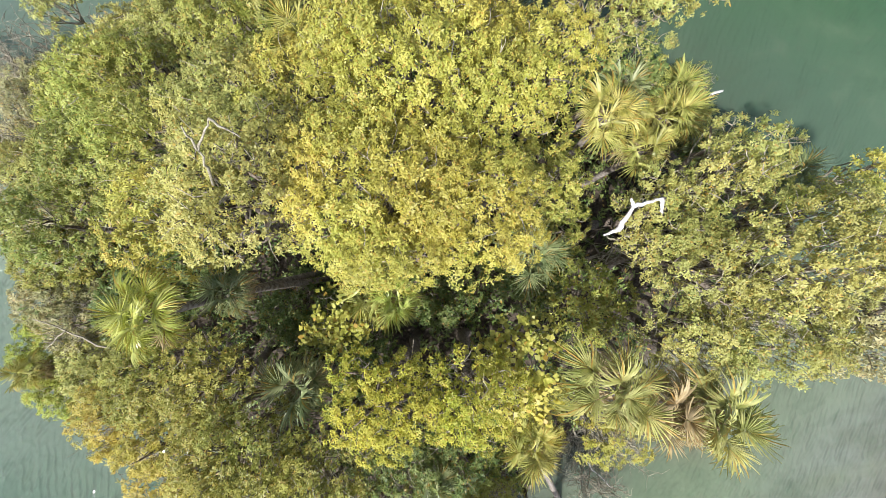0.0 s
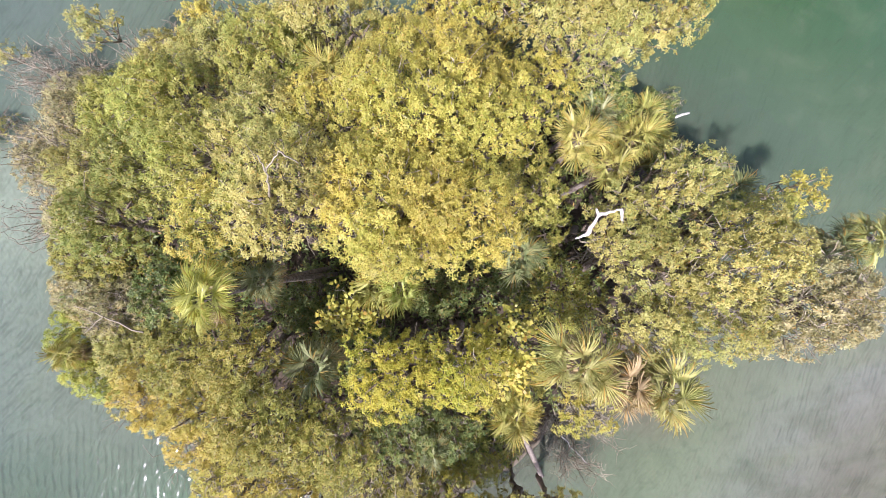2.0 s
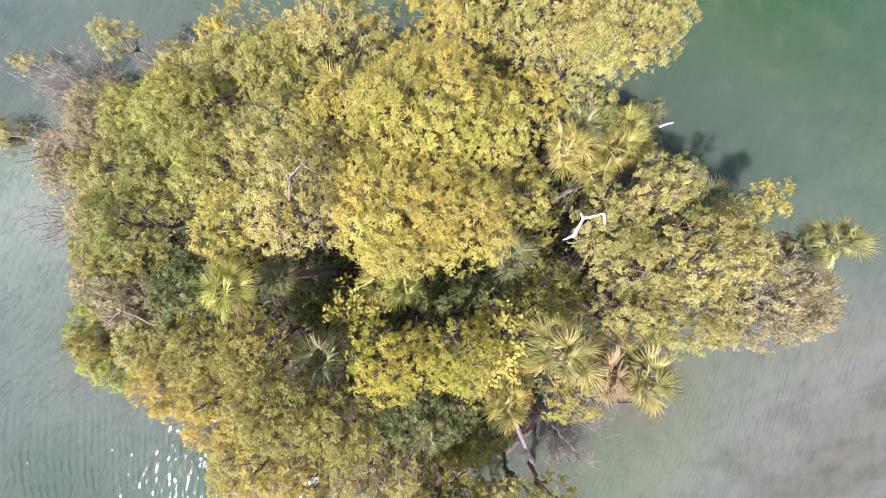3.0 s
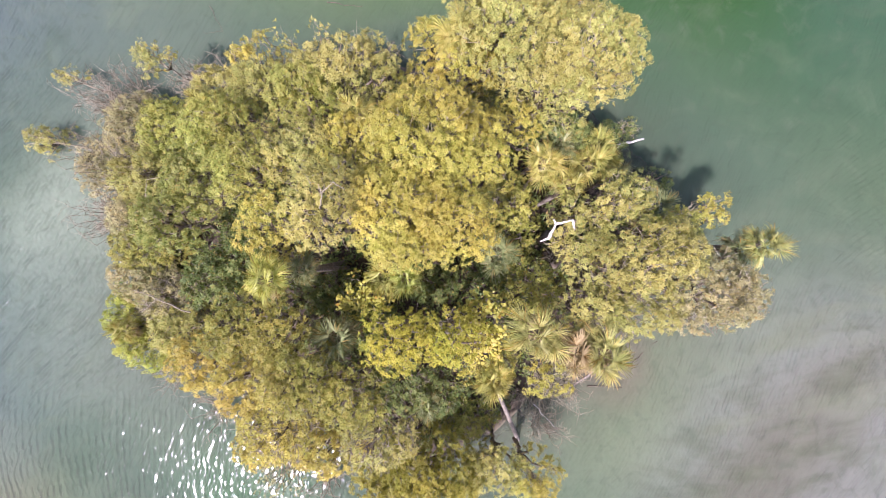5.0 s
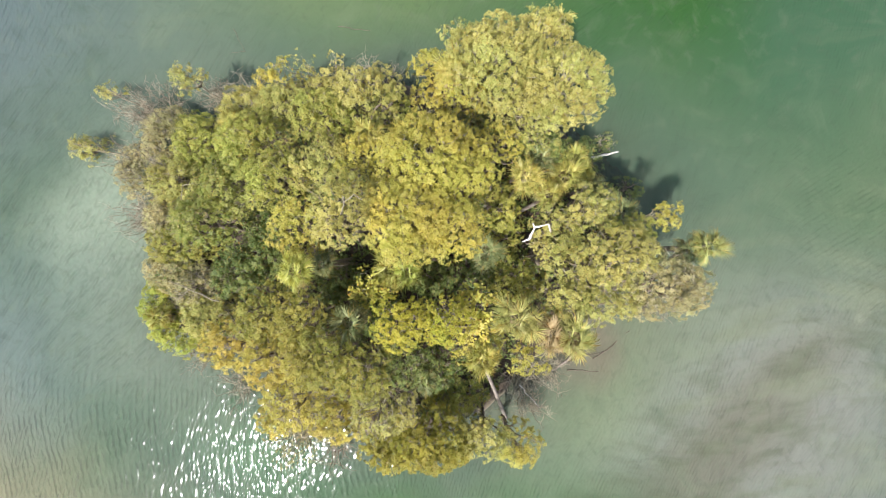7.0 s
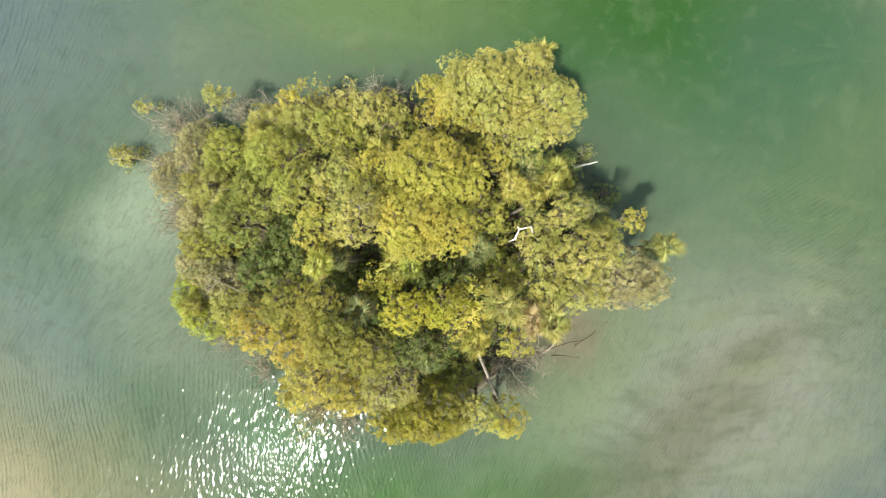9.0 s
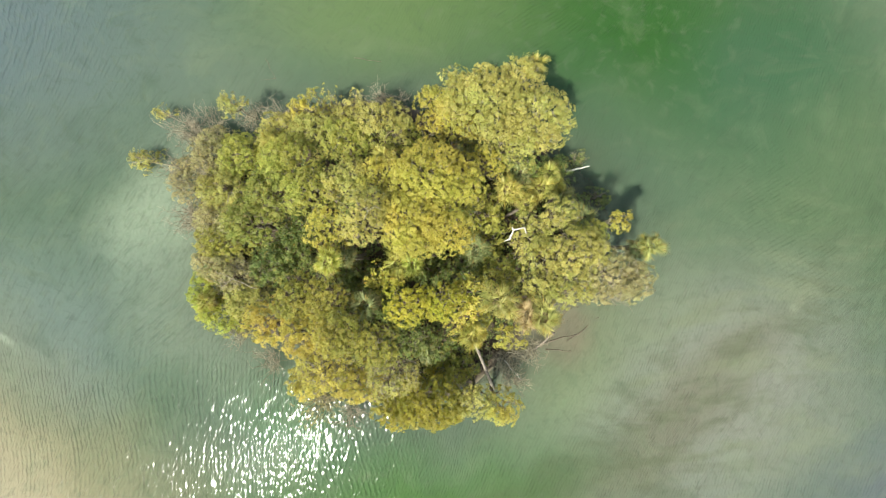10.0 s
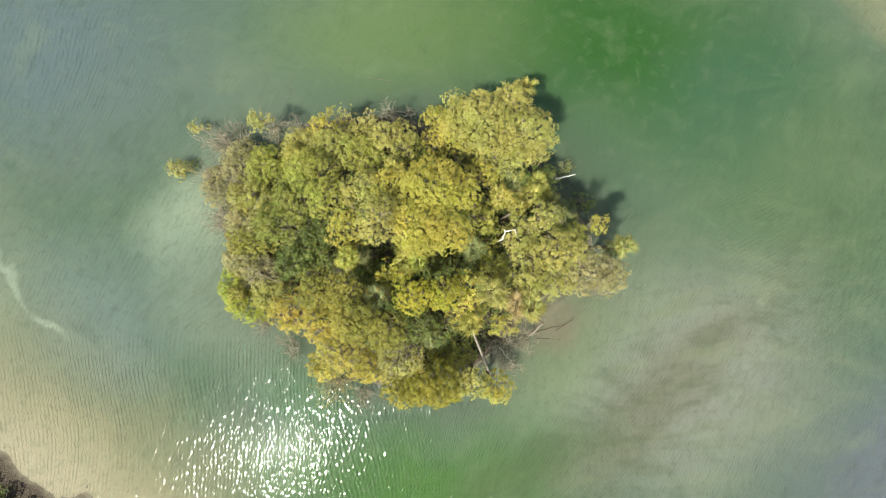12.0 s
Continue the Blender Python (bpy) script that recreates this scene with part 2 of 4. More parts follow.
    c = mix(t, maths(t, "MULTIPLY", shoals, 0.45), c, (0.150, 0.172, 0.105))
    # wind ripples: short waves that bend round the islet, and fine chop
    xyz = node(t, "ShaderNodeSeparateXYZ")
    t.links.new(pos, xyz.inputs[0])
    lee = ramp(t, xyz.outputs[0], -14.0, 8.0)

    def train(angle, scale, stretch):
        """Low crests across the given direction, broken into short lengths."""
        mp = node(t, "ShaderNodeMapping")
        mp.inputs["Rotation"].default_value, mp.inputs["Scale"].default_value = (0, 0, radians(angle)), (1.0, stretch, 1)
        t.links.new(veered.outputs[0], mp.inputs["Vector"])
        return noise_tex(t, scale, 0.0, mp.outputs[0])

    def swell(angle, length):
        """Regular ripples of the given length that travel in the given direction, fading in and out along their crests."""
        mp = node(t, "ShaderNodeMapping")
        mp.inputs["Rotation"].default_value = (0, 0, radians(-angle))
        t.links.new(veered.outputs[0], mp.inputs["Vector"])
        wave = node(t, "ShaderNodeTexWave", Scale=2 * math.pi / 20 / length, Distortion=2.0, Detail=2.0)
        wave.inputs["Detail Scale"].default_value, wave.inputs["Detail Roughness"].default_value = 1.3, 0.6
        t.links.new(mp.outputs[0], wave.inputs["Vector"])
        slim = node(t, "ShaderNodeMapping")
        slim.inputs["Scale"].default_value = (1.0, 0.6, 1.0)
        t.links.new(mp.outputs[0], slim.inputs["Vector"])
        gate = ramp(t, noise_tex(t, 1.2, 4.0, slim.outputs[0]), 0.36, 0.66)
        return maths(t, "MULTIPLY", maths(t, "SUBTRACT", maths(t, "POWER", wave.outputs["Fac"], 1.4), 0.42), gate)

    def blend(a, b, by=lee):
        return maths(t, "ADD", maths(t, "MULTIPLY", a, maths(t, "SUBTRACT", 1.0, by)), maths(t, "MULTIPLY", b, by))

    def pair(*swells):
        return maths(t, "ADD", swell(*swells[0]), maths(t, "MULTIPLY", swell(*swells[1]), 0.6))

    calm = patch(8, 14, 42, 24, 0, 0.6, pos)
    brisk = patch(-24, -3, 20, 20, 0, 0.8, pos)
    rough_water = maths(t, "SUBTRACT", 1.0, maths(t, "MULTIPLY", calm, 0.6))
    south = ramp(t, xyz.outputs[1], -4.0, -13.0)
    ripples = blend(blend(pair((-34, 0.40), (-46, 0.60)), pair((4, 0.38), (-20, 0.28)), south), pair((-40, 0.33), (-28, 0.24)))
    ripples = maths(t, "MULTIPLY", ripples, maths(t, "ADD", maths(t, "ADD", 0.10, maths(t, "MULTIPLY", rough_water, 0.62)), maths(t, "MULTIPLY", brisk, 0.45)))
    grain = maths(t, "MULTIPLY", train(8, 5.4, 0.55), maths(t, "MULTIPLY", rough_water, 0.7))
    waves = maths(t, "ADD", blend(train(-16, 2.5, 0.6), train(38, 2.4, 0.6)), maths(t, "MULTIPLY", train(60, 4.4, 0.7), 0.3))
    chop = maths(t, "ADD", maths(t, "MULTIPLY", waves, rough_water), maths(t, "MULTIPLY", grain, 0.15))
    glitter = maths(t, "MULTIPLY", ramp(t, noise_tex(t, 4.5, 0.0, pos), 0.62, 0.80), 0.35)
    body = node(t, "ShaderNodeBsdfDiffuse")
    t.links.new(c, body.inputs["Color"])
    bump(t, body, maths(t, "ADD", ripples, maths(t, "MULTIPLY", grain, 0.5)), 1.0, 0.19)
    clear = node(t, "ShaderNodeBsdfTransparent")
    shore = maths(t, "MULTIPLY", patch(-1.5, -0.5, 24.5, 18.5, 0, 0.6, pos), 0.5)
    see = node(t, "ShaderNodeMixShader")
    t.links.new(shore, see.inputs[0])
    # turbid water scatters the light that enters it, which softens shadows
    murk = node(t, "ShaderNodeSubsurfaceScattering", Scale=1.0)
    murk.falloff = "BURLEY"
    murk.inputs["Radius"].default_value = (1.4, 1.8, 1.6)
    t.links.new(c, murk.inputs["Color"])
    mass = node(t, "ShaderNodeMixShader")
    mass.inputs[0].default_value = 0.5
    t.links.new(body.outputs[0], mass.inputs[1])
    t.links.new(murk.outputs[0], mass.inputs[2])
    t.links.new(mass.outputs[0], see.inputs[1])
    t.links.new(clear.outputs[0], see.inputs[2])
    shine = node(t, "ShaderNodeBsdfGlossy", Roughness=0.07)
    bump(t, shine, maths(t, "ADD", maths(t, "ADD", chop, glitter), maths(t, "MULTIPLY", ripples, 0.25)), 1.0, 0.048)
    fresnel = node(t, "ShaderNodeFresnel", IOR=1.25)
    surface = node(t, "ShaderNodeMixShader")
    t.links.new(fresnel.outputs[0], surface.inputs[0])
    t.links.new(see.outputs[0], surface.inputs[1])
    t.links.new(shine.outputs[0], surface.inputs[2])
    t.links.new(surface.outputs[0], t.nodes["Material Output"].inputs["Surface"])
    return m


# ---- geometry helpers ----
def mesh_of(name, verts, faces, mat, smooth=False):
    me = bpy.data.meshes.new(name)
    me.from_pydata(verts, [], faces)
    me.materials.append(mat)
    if smooth:
        me.polygons.foreach_set("use_smooth", [True] * len(me.polygons))
    me.update()
    return me


def part(name, me, parent, label=""):
    ob = new(name, me)
    ob.parent = parent
    return tagged(ob, label)


def root(name, x, y, z, label, category, group="", kind=""):
    ob = new(name)
    ob.location = (x, y, z)
    return tagged(ob, label, category, group, kind)


def tube(verts, faces, points, radii, sides=6):
    """Adds a tapered, closed tube along points to the lists."""
    start = len(verts)
    for i, p in enumerate(points):
        p = Vector(p)
        ahead = Vector(points[min(i + 1, len(points) - 1)]) - Vector(points[max(i - 1, 0)])
        q = ahead.to_track_quat("Z", "Y")
        for k in range(sides):
            a = 2 * math.pi * k / sides
            verts.append(tuple(p + q @ Vector((math.cos(a) * radii[i], math.sin(a) * radii[i], 0))))
    for i in range(len(points) - 1):
        for k in range(sides):
            a, b2 = start + i * sides + k, start + i * sides + (k + 1) % sides
            faces.append((a, b2, b2 + sides, a + sides))
    faces.append(tuple(start + k for k in reversed(range(sides))))
    faces.append(tuple(start + (len(points) - 1) * sides + k for k in range(sides)))


def crooked(rng, a, b, bends=4, wander=0.12, sag=0.0):
    """A crooked line from a to b."""
    a, b = Vector(a), Vector(b)
    span = (b - a).length
    line = []
    for i in range(bends + 1):
        f = i / bends
        p = a.lerp(b, f)
        if 0 < i < bends:
            p += Vector((rng.uniform(-1, 1), rng.uniform(-1, 1), rng.uniform(-0.6, 0.6))) * span * wander
        p.z += sag * span * math.sin(math.pi * f)
        line.append(p)
    return line


def taper(n, r0, r1):
    return [r0 + (r1 - r0) * i / (n - 1) for i in range(n)]


def leaves_mesh(name, tips, outward, mat, rs, count=7, length=0.12, broad=0.48, lift=0.5):
    """Rosettes of folded leaves at the tips of twigs, all in one mesh."""
    n = len(tips)
    up = outward / np.linalg.norm(outward, axis=1, keepdims=True)
    side = np.cross(up, np.where(np.abs(up[:, 2:3]) < 0.9, [[0, 0, 1.0]], [[1.0, 0, 0]]))
    side /= np.linalg.norm(side, axis=1, keepdims=True)
    fore = np.cross(up, side)
    az = (np.arange(count)[None, :] * 2.4 + rs.uniform(0, 6.28, (n, 1)) + rs.uniform(-0.3, 0.3, (n, count)))[..., None]
    el = rs.uniform(lift - 0.45, lift + 0.45, (n, count, 1))
    flat = side[:, None] * np.cos(az) + fore[:, None] * np.sin(az)
    along = flat * np.cos(el) + up[:, None] * np.sin(el)
    face = up[:, None] * np.cos(el) - flat * np.sin(el)
    cross = np.cross(along, face)
    size = length * rs.uniform(0.7, 1.3, (n, count, 1))
    base = tips[:, None] + rs.uniform(-0.55, 0.55, (n, count, 3)) * length
    mid = base + along * size * 0.52
    v = np.stack([base, mid + cross * size * broad * 0.5 + face * size * 0.07, base + along * size - face * size * 0.06,
                  mid - cross * size * broad * 0.5 + face * size * 0.07], axis=2).reshape(-1, 3)
    quads = n * count
    me = bpy.data.meshes.new(name)
    me.vertices.add(quads * 4)
    me.vertices.foreach_set("co", v.astype(np.float32).ravel())
    me.loops.add(quads * 4)
    me.loops.foreach_set("vertex_index", np.arange(quads * 4, dtype=np.int32))
    me.polygons.add(quads)
    me.polygons.foreach_set("loop_start", np.arange(quads, dtype=np.int32) * 4)
    me.update(calc_edges=True)
    me.materials.append(mat)
    return me


def ground_height(x, y):
    """The islet as a few low mounds on a shallow, uneven bed."""
    best = -9.0
    for cx, cy, rx, ry, top in ((-7, 2, 14, 11, 0.75), (2, 1.5, 10, 10.5, 0.7), (7, 0, 8, 5, 0.6), (-3, -6, 10, 8, 0.6), (-13.5, 0, 6.5, 8, 0.55), (8, -5, 7, 5, -0.16)):
        d = ((x - cx) / rx) ** 2 + ((y - cy) / ry) ** 2
        best = max(best, top - 0.9 * d ** 1.5 * (1 if d < 4 else 9))
    # a sandy shore far off to the south-west
    shore = -0.555 * (x + 39.3) - 0.832 * (y + 21.9)
    best = max(best, min(0.9, 0.07 * (shore + 1.8)))
    return max(best, -0.75) + 0.16 * noise.noise((x * 0.35, y * 0.35, 3)) + 0.07 * noise.noise((x * 1.3, y * 1.3, 8))


# ---- ground and water ----
def build_ground():
    """One sheet: the islet, the bed round it, and the bed's rim far out."""
    nx, ny = 200, 130
    def spread(f, half, far):
        return f * half if abs(f) < 0.97 else math.copysign(far, f)
    verts, faces = [], []
    for j in range(ny + 1):
        for i in range(nx + 1):
            x, y = spread(2 * i / nx - 1, 54, 2500), spread(2 * j / ny - 1, 34, 2500)
            verts.append((x, y, ground_height(x, y) if abs(x) < 100 and abs(y) < 100 else -0.75))
    for j in range(ny):
        for i in range(nx):
            a = j * (nx + 1) + i
            faces.append((a, a + 1, a + nx + 2, a + nx + 1))
    ob = new("ground", mesh_of("ground", verts, faces, ground_material(), True))
    tagged(ob, "dark mud and leaf litter under the trees, sandy below water", "ground", kind="structure")


def build_water():
    ob = new("water", mesh_of("water", [(-2400, -2400, 0), (2400, -2400, 0), (2400, 2400, 0), (-2400, 2400, 0)], [(0, 1, 2, 3)], water_material()))
    tagged(ob, "rippled shallow green lagoon water with sandy shoals", "water", kind="structure")


build_ground()
build_water()


# ---- trees ----
def broad_tree(x, y, top, rx, ry, mat, label, seed, name="mangrove_tree", dense=1.0, leaf=None, count=8, bare=0.18, lift=0.36, turn=0.0, gap=0.0, squat=0.74, broad=0.43):
    """A crooked trunk, limbs and a crown of leafy sprays gathered into uneven clumps."""
    rng, rs = random.Random(seed), np.random.RandomState(seed)
    base = ground_height(x, y) - 0.08
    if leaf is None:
        # leaf size grows with distance from the camera's start, to fit the view
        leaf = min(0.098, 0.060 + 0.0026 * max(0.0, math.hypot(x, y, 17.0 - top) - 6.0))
    tree = root(name, x, y, base, label, "tree", "trees of the islet")
    h = top - base
    depth = min(squat * max(rx, ry) * 1.15, h * 0.62)
    ct, st = math.cos(radians(turn)), math.sin(radians(turn))
    clumps = []
    want = max(9, int(rx * ry * 3.14 * 5.4 * dense))
    for _ in range(want * 16):
        if len(clumps) >= want:
            break
        a, f = rng.uniform(0, 6.283), math.sqrt(rng.random())
        f *= 0.93 + 0.26 * noise.noise((math.cos(a) * 1.7 + seed, math.sin(a) * 1.7, 0.5))
        px, py = math.cos(a) * rx * f, math.sin(a) * ry * f
        px, py = px * ct - py * st, px * st + py * ct
        cr = rng.uniform(0.30, 0.60) * min(1.0, 0.55 + 0.2 * max(rx, ry))
        pz = h - cr * 0.75 - depth * (0.9 * f ** 2.4) - rng.random() ** 2.2 * depth * 0.50
        if any((px - q[0]) ** 2 + (py - q[1]) ** 2 + (pz - q[2]) ** 2 < (0.50 * (cr + q[3])) ** 2 for q in clumps):
            continue
        clumps.append((px, py, max(pz, 0.35), cr))
    tips, outward = [], []
    for px, py, pz, cr in clumps:
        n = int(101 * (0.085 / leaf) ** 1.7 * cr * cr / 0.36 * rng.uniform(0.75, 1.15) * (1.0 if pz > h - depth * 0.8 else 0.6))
        d = rs.normal(size=(n, 3))
        d /= np.linalg.norm(d, axis=1, keepdims=True)
        d[:, 2] = np.where(d[:, 2] < -0.15, -d[:, 2], d[:, 2])
        # twigs part the clump into sprays
        knots = rs.normal(size=(max(4, n // 8), 3))
        knots /= np.linalg.norm(knots, axis=1, keepdims=True)
        nearest = np.argmax(d @ knots.T, axis=1)
        near = knots[nearest]
        spread = rs.uniform(0.89, 1.09, len(knots))
        d = d * 0.60 + near * 0.40
        d /= np.linalg.norm(d, axis=1, keepdims=True)
        reach = cr * rs.uniform(0.80, 1.04, (n, 1)) * spread[nearest][:, None]
        tips.append(np.array([[px, py, pz]]) + d * reach * np.array([[1.05, 1.05, 0.88]]))
        outward.append(d + np.array([[0, 0, 0.65]]))
    tips, outward = np.concatenate(tips), np.concatenate(outward)
    if gap:
        keep = rs.rand(len(tips)) > gap
        tips, outward = tips[keep], outward[keep]
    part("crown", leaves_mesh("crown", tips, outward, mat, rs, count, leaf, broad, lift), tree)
    # wood
    fork = Vector((rng.uniform(-0.25, 0.25) * rx, rng.uniform(-0.25, 0.25) * ry, max(0.4, (h - depth) * 0.6)))
    v, f = [], []
    line = crooked(rng, (0, 0, -0.1), fork, 5, 0.06)
    slim = max(rx, ry) < 1.2
    thick = (0.05 + 0.016 * h) * (0.5 if slim else 1.0)
    wood = TWIG if slim else BARK
    tube(v, f, line, taper(6, thick * 1.25, thick * 0.8), 8)
    part("trunk", mesh_of("trunk", v, f, wood, True), tree)
    order = sorted(clumps, key=lambda q: -(q[0] ** 2 + q[1] ** 2))
    chosen = order[:: max(1, len(order) // 6)][:7]
    for q in chosen:
        v, f = [], []
        tube(v, f, crooked(rng, fork, (q[0], q[1], q[2]), 6, 0.07, 0.08), taper(7, thick * 0.62, 0.018), 6)
        part("limb", mesh_of("limb", v, f, wood, True), tree)
    v, f = [], []
    for q in clumps:
        c = Vector(q[:3])
        parent = min(chosen, key=lambda w: (Vector(w[:3]) - c).length)
        begin = fork.lerp(Vector(parent[:3]), 0.55)
        tube(v, f, crooked(rng, begin, c, 3, 0.09), taper(4, 0.022, 0.012), 3)
        for _ in range(rng.randint(0, 1) + int(bare * 6)):
            d = Vector((rng.gauss(0, 1), rng.gauss(0, 1), abs(rng.gauss(0.4, 0.7)))).normalized()
            long = 1.22 if rng.random() < bare else 0.9
            tube(v, f, crooked(rng, c, c + d * q[3] * long, 2, 0.14), taper(3, 0.009 + 0.009 * min(bare, 1.0), 0.005 + 0.003 * min(bare, 1.0)), 3)
    tagged(part("brushwood", mesh_of("brushwood", v, f, TWIG), tree, "pale grey bare twigs"), kind="stuff")
    return tree


def frond_mesh(seed, mat, size=0.95, droop=0.35, petiole=0.75):
    """A fan leaf on its stalk, growing along +x: pleated blades folded along an arching rib, parting into drooping tips."""
    rng = random.Random(seed)
    stem_v, stem_f = [], []
    verts, faces = [], []
    stalk = [(petiole * k / 4, 0, (0.14 - 0.25 * droop) * petiole * (k / 4) ** 2 + 0.08 * petiole * math.sin(k / 4 * 2.6)) for k in range(5)]
    tube(stem_v, stem_f, stalk, taper(5, 0.024, 0.014), 4)
    hub = Vector(stalk[-1])
    blades = 36
    for k in range(blades):
        u = 2 * (k + 0.5) / blades - 1
        a = radians(118 * u + rng.uniform(-4, 4))
        long = size * (0.60 + 0.40 * math.cos(a * 0.62)) * rng.uniform(0.70, 1.08)
        wide = size * 0.0200
        fall = droop * rng.uniform(0.6, 1.7)
        # the blade leaves the rib further out the nearer it is to the tip
        foot = hub + Vector((0.26 * size * (1 - abs(u)) ** 1.3, 0, 0.03 * size * (1 - abs(u))))
        d, s = Vector((math.cos(a), math.sin(a), 0)), Vector((-math.sin(a), math.cos(a), 0))
        pleat = 0.020 * size
        n = len(verts)
        for f, w in ((0.04, 0.25), (0.42, 1.05), (0.74, 0.70), (1.0, 0.06)):
            p = foot + d * long * (f - 0.16 * fall * f ** 3)
            p.z += 0.10 * long * f * math.cos(a) + 0.10 * long * f * abs(math.sin(a)) - fall * long * f ** 2.8 * 0.75
            verts += [tuple(p + s * wide * w - Vector((0, 0, pleat))), tuple(p + Vector((0, 0, pleat * 0.6))), tuple(p - s * wide * w - Vector((0, 0, pleat)))]
        for q in range(3):
            i = n + q * 3
            faces += [(i, i + 1, i + 4, i + 3), (i + 1, i + 2, i + 5, i + 4)]
    return mesh_of("frond", verts, faces, mat), mesh_of("stalk", stem_v, stem_f, mat)


FRONDS = {}


def fronds_for(mat):
    if mat.name not in FRONDS:
        FRONDS[mat.name] = [frond_mesh(40 + k, mat, 0.88, 0.30 + 0.22 * k, 0.64) for k in range(4)]
    return FRONDS[mat.name]


def fan_palm(x, y, top, r, mat, label, seed, fresh=16, dry=6, foot=None):
    """A fan palm: ringed trunk, a head of fresh fronds, and dry ones hanging below."""
    rng = random.Random(seed)
    fx, fy = foot if foot else (x + rng.uniform(-0.6, 0.6), y + rng.uniform(-0.6, 0.6))
    base = ground_height(fx, fy) - 0.1
    palm = root("fan_palm", fx, fy, base, label, "palm", "fan palms")
    head = Vector((x - fx, y - fy, top - base - 0.25 * r))
    verts, faces = [], []
    n = 18
    line, radii = [], []
    for k in range(n):
        f = k / (n - 1)
        p = Vector((0, 0, 0)).lerp(head, f)
        p.z += 0.06 * head.length * math.sin(math.pi * f)
        line.append(p)
        radii.append((0.125 - 0.03 * f) * (1.06 if k % 2 else 0.95))
    tube(verts, faces, line, radii, 10)
    part("trunk", mesh_of("trunk", verts, faces, PALM_TRUNK, True), palm)
    scale = r / 1.55
    meshes, brown = fronds_for(mat), fronds_for(PALM_DRY)
    for k in range(fresh + dry):
        old = k >= fresh
        f = k / fresh
        az = k * 137.5 + rng.uniform(-15, 15)
        tilt = (rng.uniform(25, 62) if old else -66 + 80 * f ** 0.7 + rng.uniform(-20, 20))
        me = (brown if old else meshes)[min(3, int(f * 3.2) if not old else rng.randint(2, 3))]
        ob = part("frond", me[0], palm, "dry brown fan leaf" if old else "")
        part("stalk", me[1], ob)
        s = scale * rng.uniform(0.66, 1.28) * (0.92 if old else 1)
        ob.matrix_local = Matrix.Translation(head + Vector((0, 0, -0.12 * old))) @ pose(0, 0, 0, 0, tilt, az) @ pose(0, 0, 0, rng.uniform(-25, 25), 0, 0) @ Matrix.Diagonal((s, s, s, 1))
    return palm


def bare_shrub(x, y, r, top, label, seed, count=26, leafy=0.0, mat=None, z0=None):
    """A tangle of leafless grey branches."""
    rng, rs = random.Random(seed), np.random.RandomState(seed)
    base = (max(ground_height(x, y), -0.3) if z0 is None else z0) - 0.05
    shrub = root("bare_shrub", x, y, base, label, "shrub", "bare shrubs on the shore")
    ends = []
    h = top - base
    for k in range(count):
        verts, faces = [], []
        a = rng.uniform(0, 6.283)
        e = Vector((math.cos(a) * r * rng.uniform(0.3, 1.0), math.sin(a) * r * rng.uniform(0.3, 1.0), h * rng.uniform(0.35, 1.0)))
        s = Vector((rng.uniform(-0.3, 0.3) * r, rng.uniform(-0.3, 0.3) * r, 0))
        line = crooked(rng, s, e, 5, 0.09)
        tube(verts, faces, line, taper(6, 0.030, 0.010), 5)
        ends.append(e)
        for q in range(7):
            c = line[rng.randint(2, 5)]
            d = Vector((rng.gauss(0, 1), rng.gauss(0, 1), rng.gauss(0.3, 0.6))).normalized() * r * rng.uniform(0.2, 0.5)
            sub = crooked(rng, c, c + d, 3, 0.14)
            tube(verts, faces, sub, taper(4, 0.011, 0.005), 3)
            ends.append(c + d)
        part("branch", mesh_of("branch", verts, faces, TWIG), shrub)
    if leafy:
        tips = np.array([tuple(e) for e in ends])
        tips = np.repeat(tips, max(1, int(leafy)), axis=0)
        tips = tips + rs.normal(size=tips.shape) * 0.12
        part("crown", leaves_mesh("crown", tips, rs.normal(size=tips.shape) * 0.4 + np.array([[0, 0, 1.0]]), mat or OLIVE, rs, 7, 0.11), shrub)
    return shrub


def dead_wood(name, label, mat, lines, seed, category="dead branch", thick=0.06, sides=7):
    """A bleached or sunken branch: a stem and its forks, each a mesh of its own."""
    rng = random.Random(seed)
    x, y, z = lines[0][0]
    ob = root(name, x, y, z, label, category)
    for k, (a, b) in enumerate(lines):
        verts, faces = [], []
        o = Vector((x, y, z))
        w = thick if k == 0 else thick * 0.7
        pts = crooked(rng, Vector(a) - o, Vector(b) - o, 6, 0.035)
        tube(verts, faces, pts, taper(7, w, w * 0.45), sides)
        part("stem" if k == 0 else "fork", mesh_of("stem", verts, faces, mat, True), ob)
    return ob


def undergrowth():
    """Low ferns, seedlings and saplings under the trees, their green darkened for the shade there."""
    rs = np.random.RandomState(5)
    at = []
    while len(at) < 7000:
        x, y = rs.uniform(-20, 15), rs.uniform(-13, 13)
        g = ground_height(x, y)
        if g > 0.2:
            at.append((x, y, g + 0.1 + 2.4 * rs.rand() ** 1.6 * max(0.0, 0.5 + noise.noise((x * 0.5, y * 0.5, 1)))))
    tips = np.array(at)
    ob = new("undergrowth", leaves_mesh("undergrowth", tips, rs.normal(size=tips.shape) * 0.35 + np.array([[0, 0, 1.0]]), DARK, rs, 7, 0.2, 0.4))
    tagged(ob, "ferns and seedlings, their deep green darkened for shade", "undergrowth", kind="stuff")


undergrowth()

